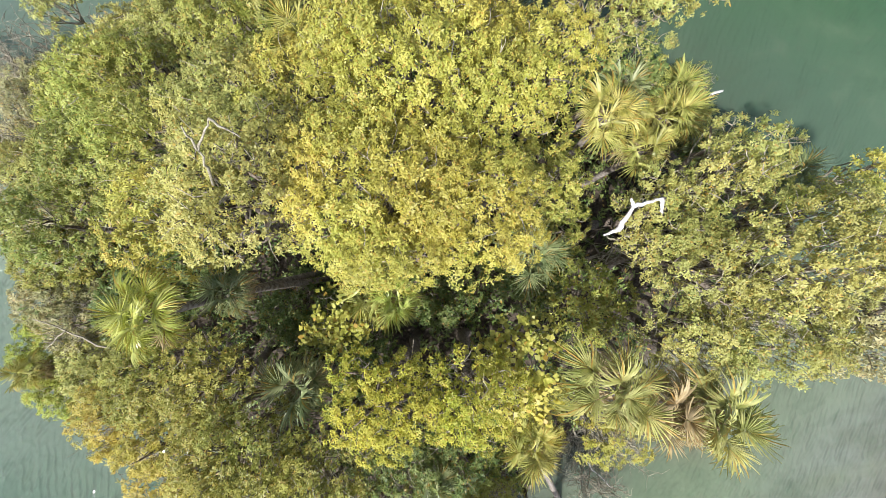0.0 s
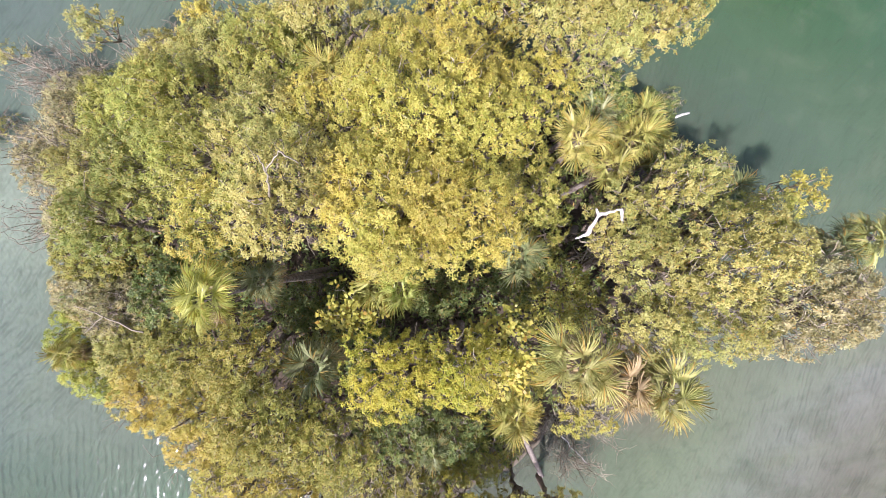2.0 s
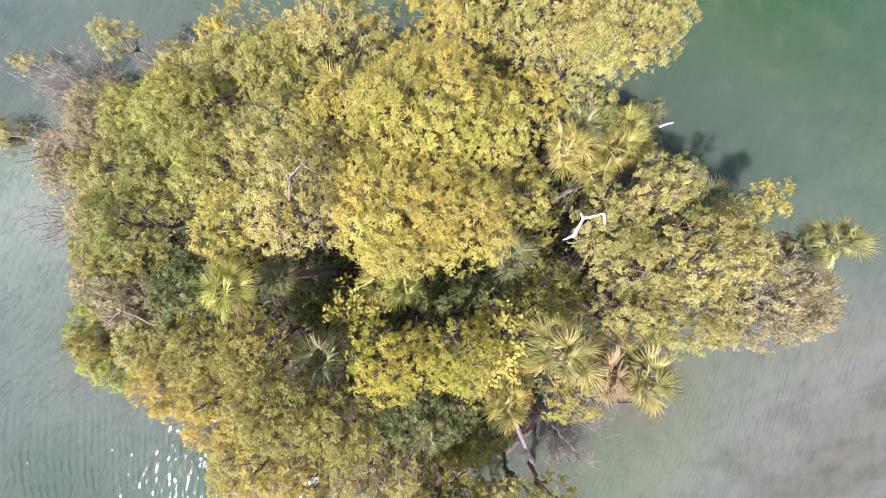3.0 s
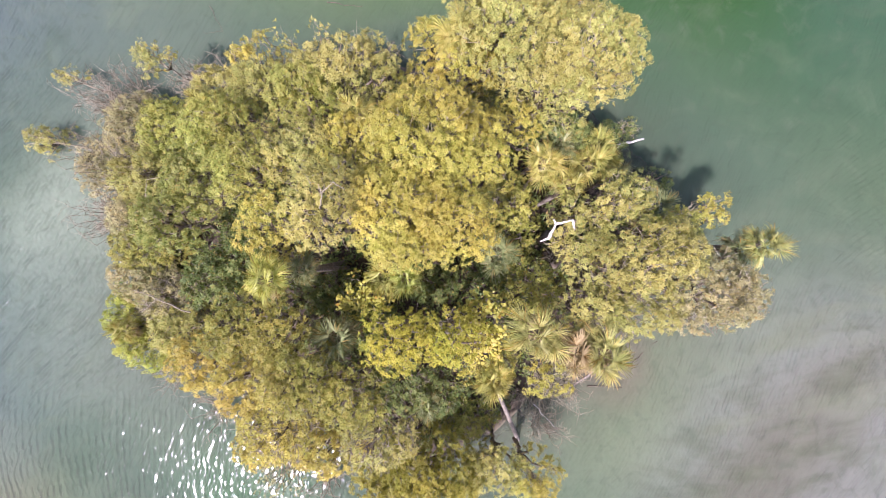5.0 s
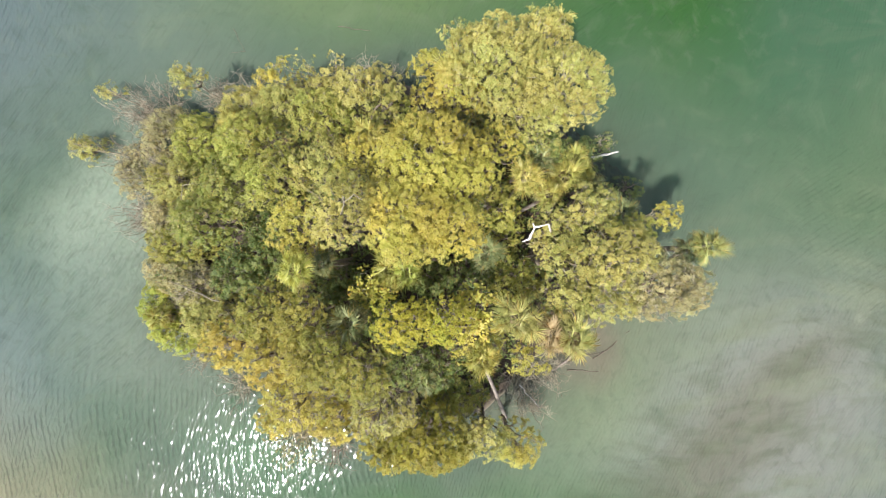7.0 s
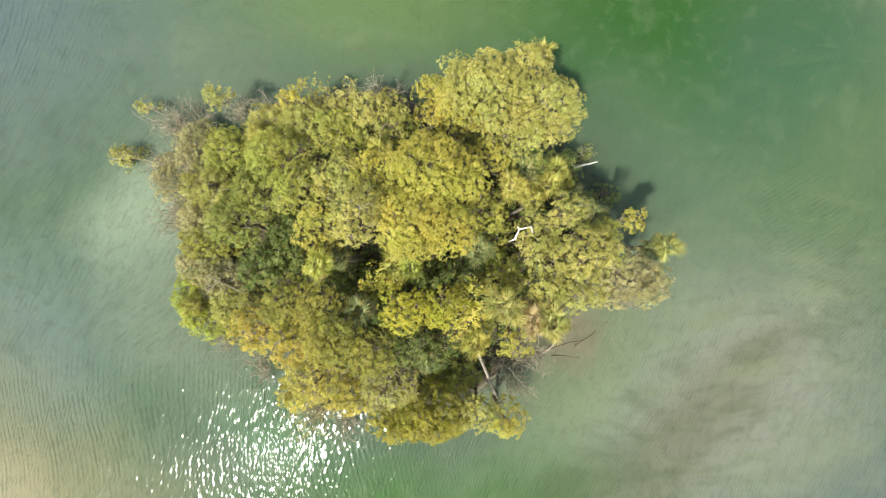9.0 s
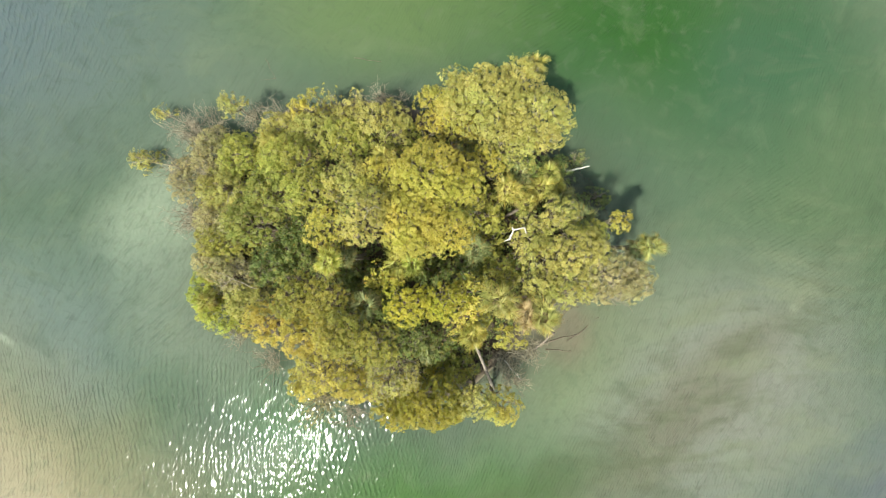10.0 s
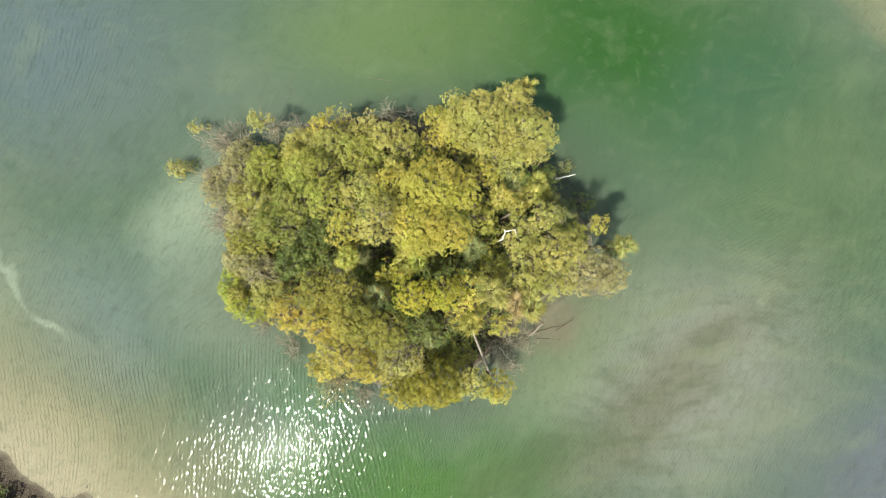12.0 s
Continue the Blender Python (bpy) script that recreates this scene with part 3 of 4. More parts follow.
# the tall trees in the middle
broad_tree(-0.75, 3.98, 12.00, 2.16, 1.81, YELLOW, "tall mangrove with a broad golden-green sunlit crown", 101, dense=1.3)
broad_tree(-1.46, 1.55, 11.90, 2.03, 1.75, YELLOW, "tall mangrove with a dense yellow-green domed crown", 102, dense=1.3)
broad_tree(0.23, 1.24, 11.20, 1.52, 1.52, YELLOW, "leafy mangrove tree with sunlit yellow-green crown", 103, dense=1.3)
broad_tree(-1.54, 0.42, 10.60, 1.48, 0.81, YELLOW, "leafy mangrove tree with sunlit yellow-green crown", 104)
broad_tree(1.28, 3.70, 10.90, 1.35, 1.50, YELLOW, "leafy mangrove tree with sunlit yellow-green crown", 105, dense=1.2)
broad_tree(-4.07, 1.73, 11.80, 1.34, 1.58, OLIVE, "mangrove tree with dusty olive-green leaves and grey twigs", 106, bare=0.4)
broad_tree(-6.41, 1.28, 10.40, 1.42, 1.34, YELLOW, "leafy mangrove tree with sunlit yellow-green crown", 107)
broad_tree(-5.54, 4.02, 9.60, 1.54, 1.54, OLIVE, "mangrove tree with dusty olive-green leaves and grey twigs", 108)
broad_tree(-3.58, 4.18, 9.80, 1.30, 1.38, YELLOW, "leafy mangrove tree with sunlit yellow-green crown", 109)

# the north-eastern group
broad_tree(2.41, 8.53, 11.00, 2.11, 2.00, OLIVE, "broad mangrove with a dusty olive crown over the water", 110, dense=1.3, bare=0.3)
broad_tree(5.60, 7.63, 10.40, 2.35, 1.94, OLIVE, "broad mangrove with a dusty olive crown over the water", 111, dense=1.3, bare=0.4)
broad_tree(4.21, 6.53, 9.60, 1.95, 1.47, OLIVE, "mangrove tree with dusty olive-green leaves and grey twigs", 112, bare=0.4)
broad_tree(1.22, 8.01, 9.20, 1.57, 1.57, YELLOW, "leafy mangrove tree with sunlit yellow-green crown", 113)
broad_tree(-0.50, 9.41, 7.40, 1.26, 1.26, YELLOW, "leafy mangrove tree with sunlit yellow-green crown", 114)
broad_tree(-0.59, 8.06, 7.00, 1.11, 1.11, GOLD, "mangrove tree with golden yellow ageing leaves", 115)
broad_tree(8.17, 5.55, 4.50, 1.48, 1.39, DARK, "low shrub under taller trees, its deep green darkened for shade", 116, leaf=0.12)
broad_tree(5.16, 5.51, 7.00, 1.36, 1.11, DARK, "low shrub under taller trees, its deep green darkened for shade", 117, leaf=0.12)
broad_tree(4.79, 10.08, 9.60, 1.47, 1.31, OLIVE, "mangrove tree with dusty olive-green leaves and grey twigs", 118, bare=0.2, dense=1.4)
broad_tree(0.90, 10.40, 8.40, 0.89, 0.97, OLIVE, "mangrove tree with dusty olive-green leaves and grey twigs", 119)

# the northern edge
broad_tree(-3.67, 7.61, 9.20, 1.80, 1.49, OLIVE, "mangrove tree with dusty olive-green leaves and grey twigs", 120, bare=0.3)
broad_tree(-5.76, 6.79, 8.60, 1.68, 1.44, GREEN, "mangrove tree with fresh mid-green leaves", 121)
broad_tree(-2.50, 7.42, 7.00, 1.28, 1.28, GREEN, "mangrove tree with fresh mid-green leaves", 122)
broad_tree(-8.31, 7.90, 6.80, 1.80, 1.54, OLIVE, "mangrove tree with dusty olive-green leaves and grey twigs", 123)
broad_tree(-9.40, 9.83, 5.40, 1.26, 1.26, YELLOW, "leafy mangrove tree with sunlit yellow-green crown", 124, gap=0.1, bare=0.6)
broad_tree(-5.82, 9.06, 6.40, 1.57, 1.22, OLIVE, "mangrove tree with dusty olive-green leaves and grey twigs", 125, bare=0.6, gap=0.05)
broad_tree(-15.18, 10.62, 4.30, 1.12, 0.93, OLIVE, "mangrove tree with dusty olive-green leaves and grey twigs", 126, gap=0.1, bare=0.5)
broad_tree(-21.85, 10.75, 1.90, 0.91, 0.50, OLIVE, "small leafy mangrove tip leaning over open water", 127, gap=0.2, bare=0.4)
broad_tree(-23.70, 7.20, 1.80, 1.55, 0.75, OLIVE, "small leafy mangrove tip leaning over open water", 128, gap=0.2, bare=0.5)
broad_tree(-11.55, 8.39, 5.10, 1.82, 1.55, OLIVE, "mangrove tree with dusty olive-green leaves and grey twigs", 129, bare=0.4)
broad_tree(-1.29, 6.26, 5.50, 1.53, 1.53, DARK, "low shrub under taller trees, its deep green darkened for shade", 130, leaf=0.12)

# the western woods
broad_tree(-14.71, 7.00, 4.20, 2.16, 1.87, GREEN, "mangrove tree with fresh mid-green leaves", 131)
broad_tree(-9.87, 5.76, 7.80, 1.98, 1.74, GREEN, "mangrove tree with fresh mid-green leaves", 132)
broad_tree(-17.53, 7.52, 3.00, 2.14, 2.14, DRAB, "sparse drab mangrove with many bare grey twigs", 133, gap=0.25, bare=0.7)
broad_tree(-19.97, 5.46, 2.20, 1.70, 2.20, DRAB, "sparse drab mangrove with many bare grey twigs", 134, gap=0.3, bare=0.8)
broad_tree(-16.17, 4.44, 4.10, 2.26, 1.69, OLIVE, "mangrove tree with dusty olive-green leaves and grey twigs", 135, bare=0.4)
broad_tree(-11.14, 3.77, 7.20, 1.86, 1.69, FOREST, "leafy mangrove tree, full forest-green crown darkened for shade", 136)
broad_tree(-8.04, 3.53, 9.00, 1.74, 1.58, GREEN, "mangrove tree with fresh mid-green leaves", 137)
broad_tree(-13.01, 1.76, 7.00, 1.87, 1.53, FOREST, "leafy mangrove tree, full forest-green crown darkened for shade", 138)
broad_tree(-17.02, 2.38, 3.40, 2.02, 1.73, DRAB, "sparse drab mangrove with many bare grey twigs", 139, bare=0.6, gap=0.15)
broad_tree(-10.49, 1.61, 4.20, 1.69, 1.69, DARK, "low shrub under taller trees, its deep green darkened for shade", 140, leaf=0.12)
broad_tree(-16.83, 0.70, 3.30, 2.12, 1.54, MOSS, "mangrove tree with moss-green leaves dulled towards shade", 141, bare=0.4)
broad_tree(-11.34, -0.26, 3.80, 2.09, 1.42, DARK, "low shrub under taller trees, its deep green darkened for shade", 142, leaf=0.12)
broad_tree(-17.34, -1.10, 2.90, 2.15, 1.47, DRAB, "sparse drab mangrove with many bare grey twigs", 143, bare=0.6)
broad_tree(-18.41, -3.26, 2.30, 1.69, 1.99, LIME, "fine-leaved lime-green mangrove at the water's edge", 144, gap=0.1)
broad_tree(-17.21, -4.99, 2.40, 2.28, 1.59, LIME, "fine-leaved lime-green mangrove at the water's edge", 145, leaf=0.09, bare=0.3)
broad_tree(-15.38, -2.44, 3.30, 2.22, 1.74, DRAB, "sparse drab mangrove with many bare grey twigs", 146, bare=1.2, gap=0.45)
broad_tree(-12.65, -1.24, 4.40, 1.58, 1.49, DARK, "low shrub under taller trees, its deep green darkened for shade", 147, leaf=0.12)
broad_tree(-14.71, -3.84, 3.70, 1.71, 1.43, OLIVE, "mangrove tree with dusty olive-green leaves and grey twigs", 148)

# the southern woods
broad_tree(-12.41, -5.19, 5.50, 1.62, 1.62, GOLD, "mangrove tree with golden yellow ageing leaves", 149, bare=0.3)
broad_tree(-9.42, -3.39, 7.30, 1.94, 1.60, MOSS, "mangrove tree with moss-green leaves dulled towards shade", 150)
broad_tree(-7.41, -3.47, 8.00, 1.39, 1.48, MOSS, "mangrove tree with moss-green leaves dulled towards shade", 151)
broad_tree(-9.15, -5.73, 7.20, 1.77, 1.52, GOLD, "mangrove tree with golden yellow ageing leaves", 152)
broad_tree(-6.48, -5.24, 8.60, 1.84, 1.60, MOSS, "mangrove tree with moss-green leaves dulled towards shade", 153)
broad_tree(-7.76, -7.84, 7.20, 2.03, 1.61, YELLOW, "leafy mangrove tree with sunlit yellow-green crown and bare twigs", 154, bare=1.0, gap=0.25)
broad_tree(-9.59, -9.67, 4.80, 1.75, 1.10, GOLD, "mangrove tree with golden yellow ageing leaves", 155, leaf=0.09, bare=0.5)
broad_tree(-5.85, -9.22, 6.20, 1.84, 1.49, GOLD, "mangrove tree with golden yellow ageing leaves", 156, bare=0.4)
broad_tree(-4.25, -6.18, 8.00, 1.72, 1.56, MOSS, "mangrove tree with moss-green leaves dulled towards shade", 157)
broad_tree(-3.35, -8.53, 7.00, 1.87, 1.53, OLIVE, "mangrove tree with dusty olive-green leaves and grey twigs", 158, bare=1.1, gap=0.3)
broad_tree(-2.06, -5.94, 7.20, 1.52, 1.27, DARK, "mangrove in the southern woods, deep green darkened for shade", 159)
broad_tree(-0.83, -11.12, 5.80, 3.11, 1.86, BRONZE, "dense fine-leaved golden-green mangrove over the southern shore", 160, leaf=0.075, count=9, dense=1.25)
broad_tree(-3.13, -11.66, 5.00, 1.83, 1.55, BRONZE, "dense fine-leaved bronze-olive mangrove on the southern shore", 161, leaf=0.085)
broad_tree(2.45, -10.82, 5.40, 1.62, 1.26, OLIVE, "mangrove tree with dusty olive-green leaves and grey twigs", 162, bare=0.4)
broad_tree(4.25, -11.36, 5.40, 1.53, 1.08, YELLOW, "leafy mangrove tree with sunlit yellow-green crown", 163)
broad_tree(0.80, -9.39, 2.60, 2.17, 1.68, GREEN, "low half-bare shrub with green leaves and grey twigs", 164, leaf=0.11, bare=0.8, gap=0.2)
broad_tree(-0.51, -6.59, 6.20, 1.31, 1.05, DARK, "mangrove in the southern woods, deep green darkened for shade", 165)
broad_tree(-6.31, -1.91, 4.00, 1.60, 1.42, DARK, "low shrub under taller trees, its deep green darkened for shade", 166, leaf=0.12)
broad_tree(-3.98, -3.82, 3.80, 1.42, 1.61, DARK, "low shrub under taller trees, its deep green darkened for shade", 167, leaf=0.12)
broad_tree(2.01, -5.24, 6.40, 1.48, 1.13, YELLOW, "leafy mangrove tree with sunlit yellow-green crown", 168)

# the bright tree south of the middle and the gap behind it
broad_tree(-1.78, -3.36, 9.80, 1.61, 1.15, LEMON, "bright lemon-green mangrove lit by the sun", 169, dense=1.3)
broad_tree(0.13, -3.25, 9.60, 1.31, 1.16, LEMON, "bright lemon-green mangrove lit by the sun", 170, dense=1.3)
broad_tree(1.55, -3.05, 8.40, 1.13, 1.37, YELLOW, "sea grape with large round yellow-green leaves", 171, leaf=0.17, count=5, broad=0.8, name='sea_grape_tree')
broad_tree(-4.13, -2.01, 6.00, 1.23, 0.88, YELLOW, "sea grape with large round leaves in a shady gap", 172, leaf=0.17, count=5, broad=0.8, name='sea_grape_tree')
broad_tree(2.84, 2.34, 6.80, 1.46, 1.46, GREEN, "mangrove tree with fresh mid-green leaves", 173)
broad_tree(2.70, 5.20, 9.00, 1.20, 0.97, YELLOW, "leafy mangrove tree with sunlit yellow-green crown", 174)
broad_tree(2.47, -0.48, 5.00, 1.64, 1.64, DARK, "low shrub under taller trees, its deep green darkened for shade", 175, leaf=0.12)
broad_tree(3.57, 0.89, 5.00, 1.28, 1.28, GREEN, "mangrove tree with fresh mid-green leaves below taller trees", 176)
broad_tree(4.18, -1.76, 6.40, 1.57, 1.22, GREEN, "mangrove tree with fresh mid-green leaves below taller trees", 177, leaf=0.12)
broad_tree(-0.67, -1.73, 3.00, 1.66, 1.17, DARK, "low shrub under taller trees, its deep green darkened for shade", 178, leaf=0.12)

# the eastern arm
broad_tree(5.67, 0.87, 8.40, 1.29, 1.54, OLIVE, "mangrove tree with dusty olive-green leaves and grey twigs", 179, bare=0.6)
broad_tree(7.28, 2.03, 9.00, 1.18, 1.34, OLIVE, "mangrove tree with dusty olive-green leaves and grey twigs", 180, bare=0.5)
broad_tree(6.42, -0.62, 8.80, 1.51, 1.51, OLIVE, "mangrove tree with dusty olive-green leaves and grey twigs", 181, bare=0.4)
broad_tree(8.14, -0.21, 10.20, 1.66, 1.43, OLIVE, "mangrove tree with dusty olive-green leaves and grey twigs", 182, bare=0.4)
broad_tree(7.89, -2.17, 9.20, 1.72, 1.33, OLIVE, "mangrove tree with dusty olive-green leaves and grey twigs", 183, bare=0.4)
broad_tree(10.19, -1.47, 9.80, 1.91, 1.61, DRAB, "grey-olive mangrove with many pale twigs over the water", 184, bare=0.9)
broad_tree(12.29, -1.96, 8.40, 1.13, 1.37, DRAB, "grey-olive mangrove with many pale twigs over the water", 185, bare=0.7)
broad_tree(9.01, 0.77, 9.00, 1.26, 1.03, GREEN, "mangrove tree with fresh mid-green leaves", 186)
broad_tree(11.25, 1.70, 8.00, 0.82, 0.66, YELLOW, "leafy mangrove tree with sunlit yellow-green crown", 187)
broad_tree(12.69, 4.13, 1.80, 1.21, 0.71, DARK, "low shrub under taller trees, its deep green darkened for shade", 188, gap=0.2, leaf=0.12)
broad_tree(9.18, 2.49, 5.00, 1.55, 1.46, DARK, "low shrub under taller trees, its deep green darkened for shade", 189, leaf=0.12)
broad_tree(6.10, -2.35, 8.70, 1.30, 1.10, OLIVE, "mangrove tree with dusty olive-green leaves and grey twigs", 272)
broad_tree(4.82, -5.87, 6.50, 1.13, 0.87, YELLOW, "leafy mangrove tree with sunlit yellow-green crown", 190)

# fan palms
fan_palm(-6.19, -0.73, 10.50, 0.88, PALM_BRIGHT, "tall fan palm with glossy yellow-green fronds", 191, fresh=20)
fan_palm(-5.67, -0.50, 8.60, 0.87, PALM_SHADED, "fan palm with grey-green fronds, shade put into their colour", 192)
fan_palm(-2.95, -0.95, 5.30, 1.25, PALM, "fan palm with bright yellow-green fronds in full sun", 193)
fan_palm(-1.81, -1.05, 6.60, 0.91, PALM_BRIGHT, "fan palm with glossy yellow-green fronds under taller trees", 194)
fan_palm(-4.92, -3.64, 6.60, 1.36, PALM_SHADED, "fan palm with grey-green fronds, shade put into their colour", 195)
fan_palm(2.33, -0.02, 6.40, 1.11, PALM_SHADED, "fan palm with grey-green fronds, shade put into their colour", 196)
fan_palm(4.15, 3.67, 7.60, 1.02, PALM, "fan palm with bright yellow-green fronds in full sun", 197)
fan_palm(7.40, 5.11, 5.30, 1.07, PALM, "fan palm with bright yellow-green fronds in full sun", 198)
fan_palm(8.79, 3.87, 4.20, 1.20, PALM_SHADED, "fan palm with grey-green fronds, shade put into their colour", 199)
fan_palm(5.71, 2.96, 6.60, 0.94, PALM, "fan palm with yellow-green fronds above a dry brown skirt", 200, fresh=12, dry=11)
fan_palm(5.19, 4.91, 6.40, 1.03, PALM_SHADED, "fan palm with grey-green fronds, shade put into their colour", 201)
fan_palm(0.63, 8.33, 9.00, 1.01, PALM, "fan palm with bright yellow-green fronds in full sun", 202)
fan_palm(1.79, 7.15, 6.00, 1.30, PALM_SHADED, "fan palm with grey-green fronds, shade put into their colour", 203)
fan_palm(6.20, 12.25, 6.20, 0.91, PALM, "fan palm with bright yellow-green fronds in full sun", 204)
fan_palm(0.74, 11.40, 5.40, 0.43, PALM, "fan palm with bright yellow-green fronds in full sun", 205)
fan_palm(12.84, 0.22, 8.20, 0.88, STRAW, "fan palm with sunlit straw-green fronds above the shore", 206)
fan_palm(12.45, -0.02, 7.40, 0.91, PALM_SHADED, "fan palm with grey-green fronds, shade put into their colour", 207)
fan_palm(8.94, 1.72, 7.40, 1.16, PALM_SHADED, "fan palm with grey-green fronds, shade put into their colour", 208)
fan_palm(-3.38, 5.44, 8.90, 0.90, PALM, "fan palm with bright yellow-green fronds in full sun", 209)
fan_palm(3.41, -3.11, 9.20, 1.31, STRAW, "large fan palm with sunlit straw-green fronds", 210, dry=12)
fan_palm(6.10, -4.10, 8.50, 1.25, STRAW, "fan palm with straw-green fronds leaning over the shore", 211, dry=14)
fan_palm(5.27, -4.03, 8.20, 1.20, PALM_DRY, "fan palm with mostly dry straw-coloured fronds", 212)
fan_palm(2.03, -5.72, 6.40, 1.08, PALM, "fan palm on a long leaning grey trunk", 213, dry=8, foot=(4.50, -12.00))
fan_palm(-17.60, -3.90, 2.90, 0.90, PALM, "small fan palm among lime-green leaves", 214)
fan_palm(-11.57, 7.35, 5.20, 0.98, PALM, "fan palm with bright yellow-green fronds in full sun", 215)
fan_palm(-1.03, -6.98, 6.00, 0.96, PALM_SHADED, "fan palm with grey-green fronds, shade put into their colour", 216)

# bare branches and drift wood
bare_shrub(-19.58, 8.51, 1.91, 2.20, "tangle of leafless pale grey branches at the shore", 217)
bare_shrub(-20.10, 2.60, 1.60, 2.20, "tangle of leafless pale grey branches at the shore", 218, count=44)
bare_shrub(-18.79, 2.20, 1.78, 3.00, "tangle of leafless pale grey branches at the shore", 219, count=40)
bare_shrub(-20.18, 9.44, 1.79, 2.60, "tangle of leafless pale grey branches at the shore", 220, count=36)
bare_shrub(-18.51, 10.23, 1.50, 2.40, "tangle of leafless pale grey branches at the shore", 221, count=30)
bare_shrub(-17.51, 4.77, 1.63, 4.60, "tangle of leafless pale grey branches at the shore", 222, count=30)
bare_shrub(-21.26, 6.47, 1.30, 2.40, "tangle of leafless pale grey branches at the shore", 223)
bare_shrub(-15.32, 10.51, 1.71, 2.00, "tangle of leafless pale grey branches at the shore", 224)
bare_shrub(-12.75, 10.47, 1.71, 2.20, "tangle of leafless pale grey branches at the shore", 225)
bare_shrub(5.54, -8.49, 1.99, 2.60, "tangle of leafless pale grey branches at the shore", 226, count=34)
bare_shrub(5.90, -10.68, 1.42, 1.60, "tangle of leafless pale grey branches at the shore", 227)
bare_shrub(-9.63, -12.33, 1.81, 2.20, "tangle of leafless pale grey branches at the shore", 228, count=30, leafy=1, mat=DRAB)
bare_shrub(-14.05, -9.16, 1.83, 1.60, "tangle of leafless pale grey branches at the shore", 229, count=24)
bare_shrub(-16.34, -6.63, 1.52, 1.60, "tangle of leafless pale grey branches at the shore", 230)
bare_shrub(13.90, -3.70, 1.20, 2.30, "tangle of bleached white twigs at the shore", 231, count=38)
broad_tree(10.92, 7.28, 1.50, 0.92, 0.82, DARK, "low shrub under taller trees, its deep green darkened for shade", 232, gap=0.4, bare=0.5)
bare_shrub(-4.28, 12.16, 1.83, 1.40, "tangle of leafless pale grey branches at the shore", 233)
bare_shrub(-7.30, -13.48, 1.52, 1.60, "tangle of leafless pale grey branches at the shore", 234)
bare_shrub(7.45, -8.17, 1.32, 1.40, "tangle of leafless pale grey branches at the shore", 235)
dead_wood("dead_tree", "forked bleached dead trunk standing white among dark leaves", BLEACHED, [((4.28, 0.62, 7.50), (4.40, 1.16, 8.15)), ((4.40, 1.16, 8.15), (5.02, 1.30, 8.25)), ((4.40, 1.16, 8.15), (4.27, 1.34, 8.30)), ((5.02, 1.30, 8.25), (5.27, 0.92, 7.80)), ((4.28, 0.62, 7.50), (3.98, 0.50, 7.30))], 236, "dead branch", 0.085, 8)
dead_wood("dead_branch", "forked pale grey dead branch above the leaves", TWIG, [((-3.98, 1.54, 11.40), (-3.66, 1.86, 12.20)), ((-3.66, 1.86, 12.20), (-3.60, 2.07, 12.60)), ((-3.66, 1.86, 12.20), (-3.18, 2.11, 12.70)), ((-3.18, 2.11, 12.70), (-2.94, 1.95, 12.40))], 237, "dead branch", 0.030, 7)
dead_wood("drift_log", "bleached drift log jutting out over the water", BLEACHED, [((10.03, 6.20, 1.20), (11.75, 6.55, 1.40))], 238, "log", 0.110, 7)
dead_wood("dead_branch", "curved pale dead branch lying on the leaves", TWIG, [((-15.30, 3.11, 4.00), (-15.01, 3.99, 4.30)), ((-15.01, 3.99, 4.30), (-13.45, 4.09, 4.20))], 239, "dead branch", 0.026, 7)
dead_wood("dead_branch", "long pale dead branch lying on the leaves", TWIG, [((-13.48, -2.85, 3.40), (-16.59, -1.63, 3.30)), ((-15.22, -2.14, 3.40), (-16.27, -2.87, 3.20))], 240, "dead branch", 0.040, 7)
dead_wood("dead_branch", "leaning bare stem rising to a leafy tip", TWIG, [((-19.90, 9.75, 0.10), (-21.65, 10.72, 1.70)), ((-20.20, 10.05, 0.10), (-21.60, 10.62, 1.60))], 241, "dead branch", 0.060, 7)
dead_wood("dead_branch", "low pale branch reaching out over the water", TWIG, [((-21.20, 6.70, 0.30), (-23.90, 7.25, 1.40)), ((-22.30, 6.95, 0.80), (-24.40, 6.90, 1.20)), ((-22.60, 7.00, 0.85), (-23.40, 7.75, 1.30))], 270, "dead branch", 0.055, 6)
dead_wood("sunken_branch", "dark sunken branch in shallow water", WET_WOOD, [((-7.10, 15.79, 0.03), (-4.91, 15.49, 0.02))], 242, "branch", 0.030, 7)
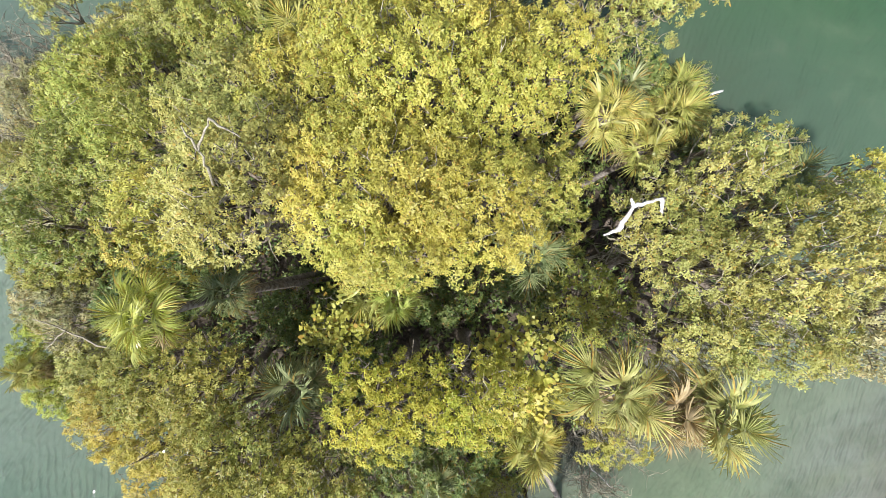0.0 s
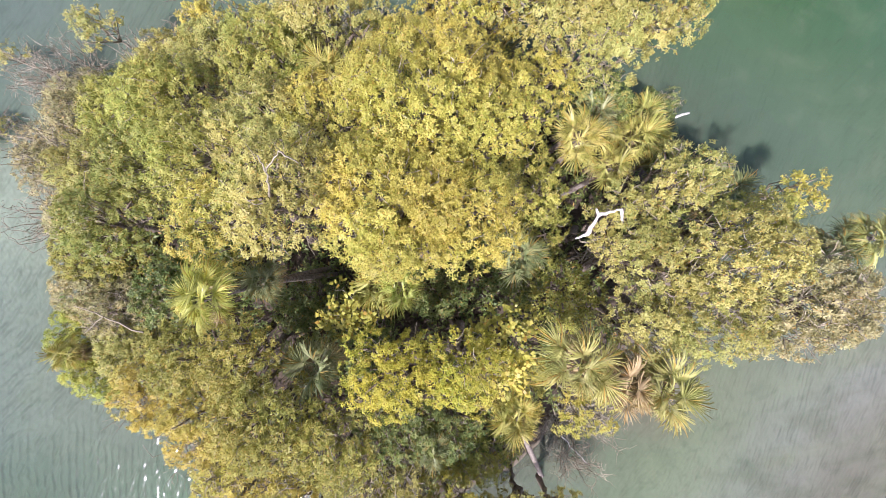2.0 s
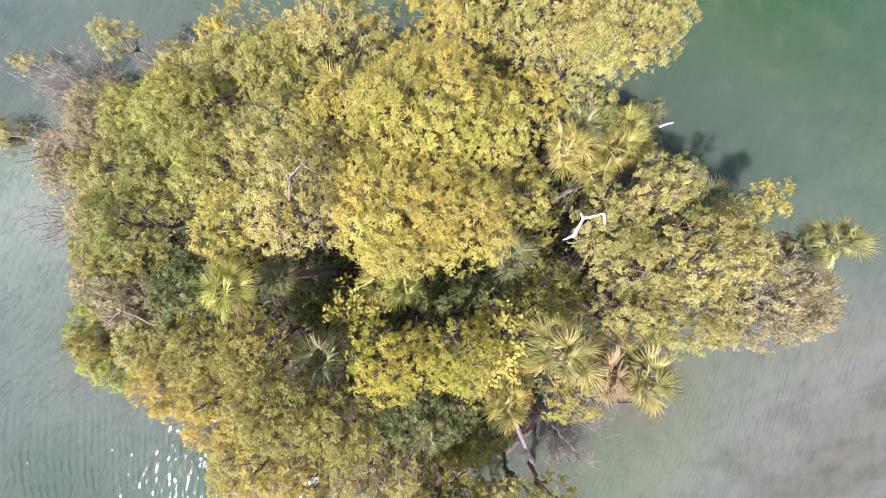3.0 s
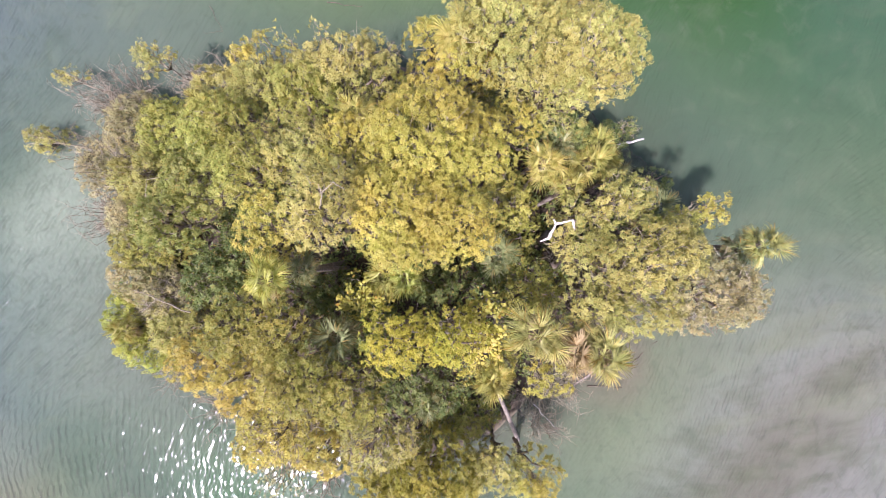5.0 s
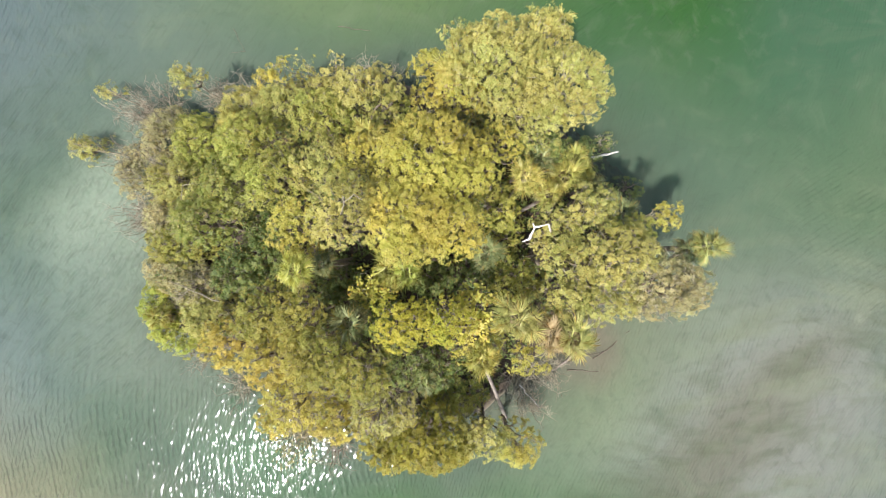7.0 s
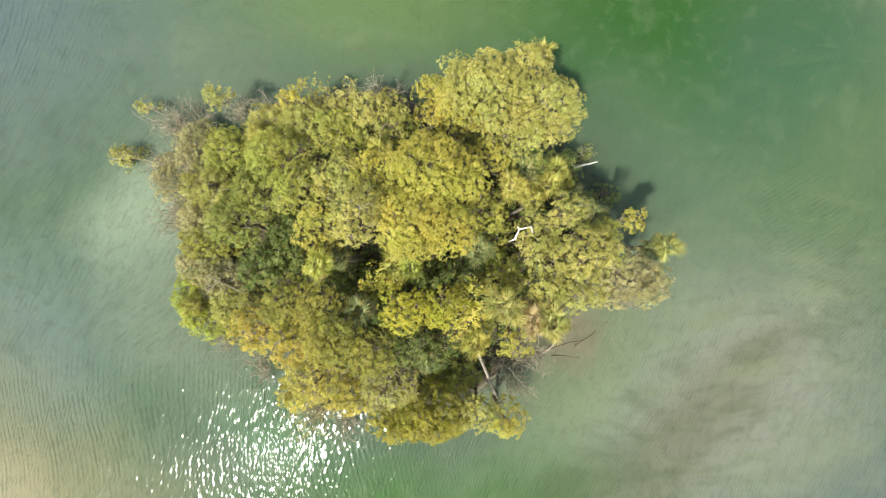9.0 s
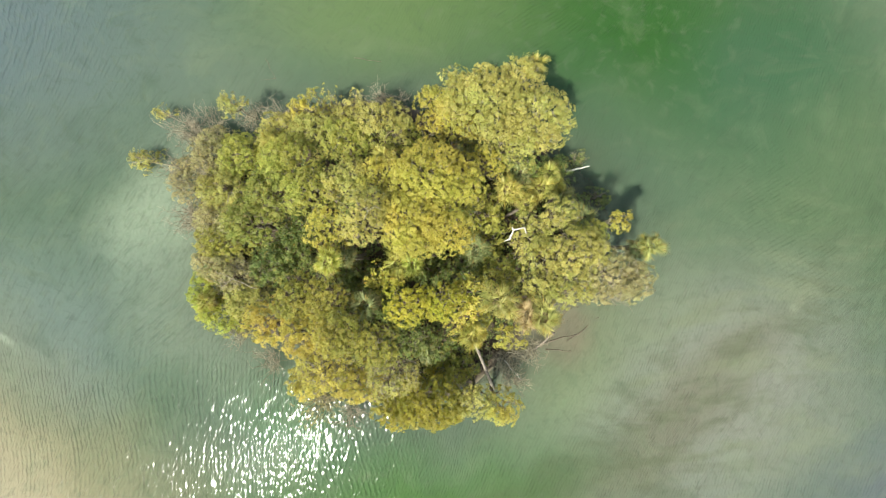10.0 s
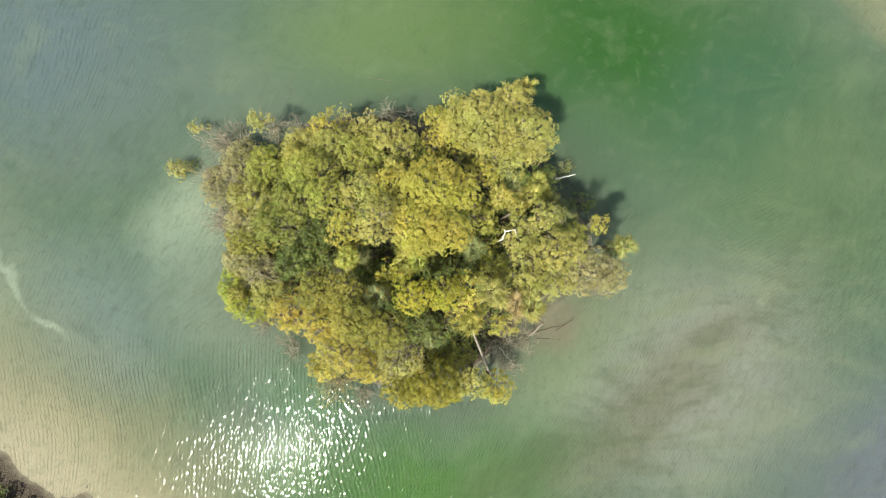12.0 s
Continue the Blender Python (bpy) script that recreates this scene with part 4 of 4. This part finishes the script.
dead_wood("sunken_branch", "dark forked branch in shallow water", WET_WOOD, [((-14.40, 15.63, 0.04), (-13.58, 14.07, 0.02)), ((-13.58, 14.07, 0.02), (-14.82, 13.96, 0.04))], 243, "branch", 0.022, 7)
dead_wood("sunken_branch", "dark forked branch lying at the water line", WET_WOOD, [((8.14, -7.93, 0.10), (11.29, -7.06, 0.02)), ((10.50, -7.58, 0.05), (13.12, -5.66, 0.00)), ((8.66, -8.35, 0.10), (10.88, -8.48, 0.00))], 244, "branch", 0.070, 7)
dead_wood("fallen_trunk", "grey fallen trunk leaning from the bank to the water", PALM_TRUNK, [((8.76, -6.51, 2.00), (7.62, -8.35, 0.10))], 245, "log", 0.110, 7)
dead_wood("dead_branch", "thin bleached stick over the water's edge", BLEACHED, [((4.97, -8.77, 1.60), (6.57, -10.63, 0.80))], 246, "dead branch", 0.030, 7)
bare_shrub(-8.50, 10.66, 1.13, 5.40, "half-bare shrub with pale twigs and yellow-green tips", 247, count=18, leafy=1, mat=YELLOW)
bare_shrub(-5.88, 9.46, 1.19, 7.20, "half-bare shrub with pale twigs and olive tips", 248, count=14, leafy=1, mat=OLIVE)
bare_shrub(-4.15, -7.02, 1.33, 8.60, "dead grey treetop with fine leafless branches", 249, count=14)
bare_shrub(6.18, -0.24, 1.05, 9.20, "dead grey treetop with fine leafless branches", 250, count=12)
bare_shrub(-7.77, -9.07, 1.18, 7.60, "dead grey treetop with fine leafless branches", 251, count=12)
bare_shrub(10.83, -2.26, 1.03, 9.90, "dead grey treetop with fine leafless branches", 252, count=12)
fan_palm(6.70, 4.11, 6.00, 1.13, PALM, "fan palm crowded between leafy trees in full sun", 253)
fan_palm(8.02, 4.57, 5.00, 0.99, PALM, "fan palm with bright yellow-green fronds in full sun", 254)

# dark scrub on the far shore
for sx, sy, sh, sr, sk in ((-40.0, -23.0, 1.7, 1.2, 0), (-42.2, -21.8, 1.9, 1.4, 1), (-38.3, -24.3, 1.6, 1.1, 2), (-41.2, -24.2, 2.2, 1.5, 3)):
    broad_tree(sx, sy, sh, sr, sr * 0.85, DARK, "low dark-green scrub bush behind a sandy shore", 260 + sk, name="scrub_bush", leaf=0.14)
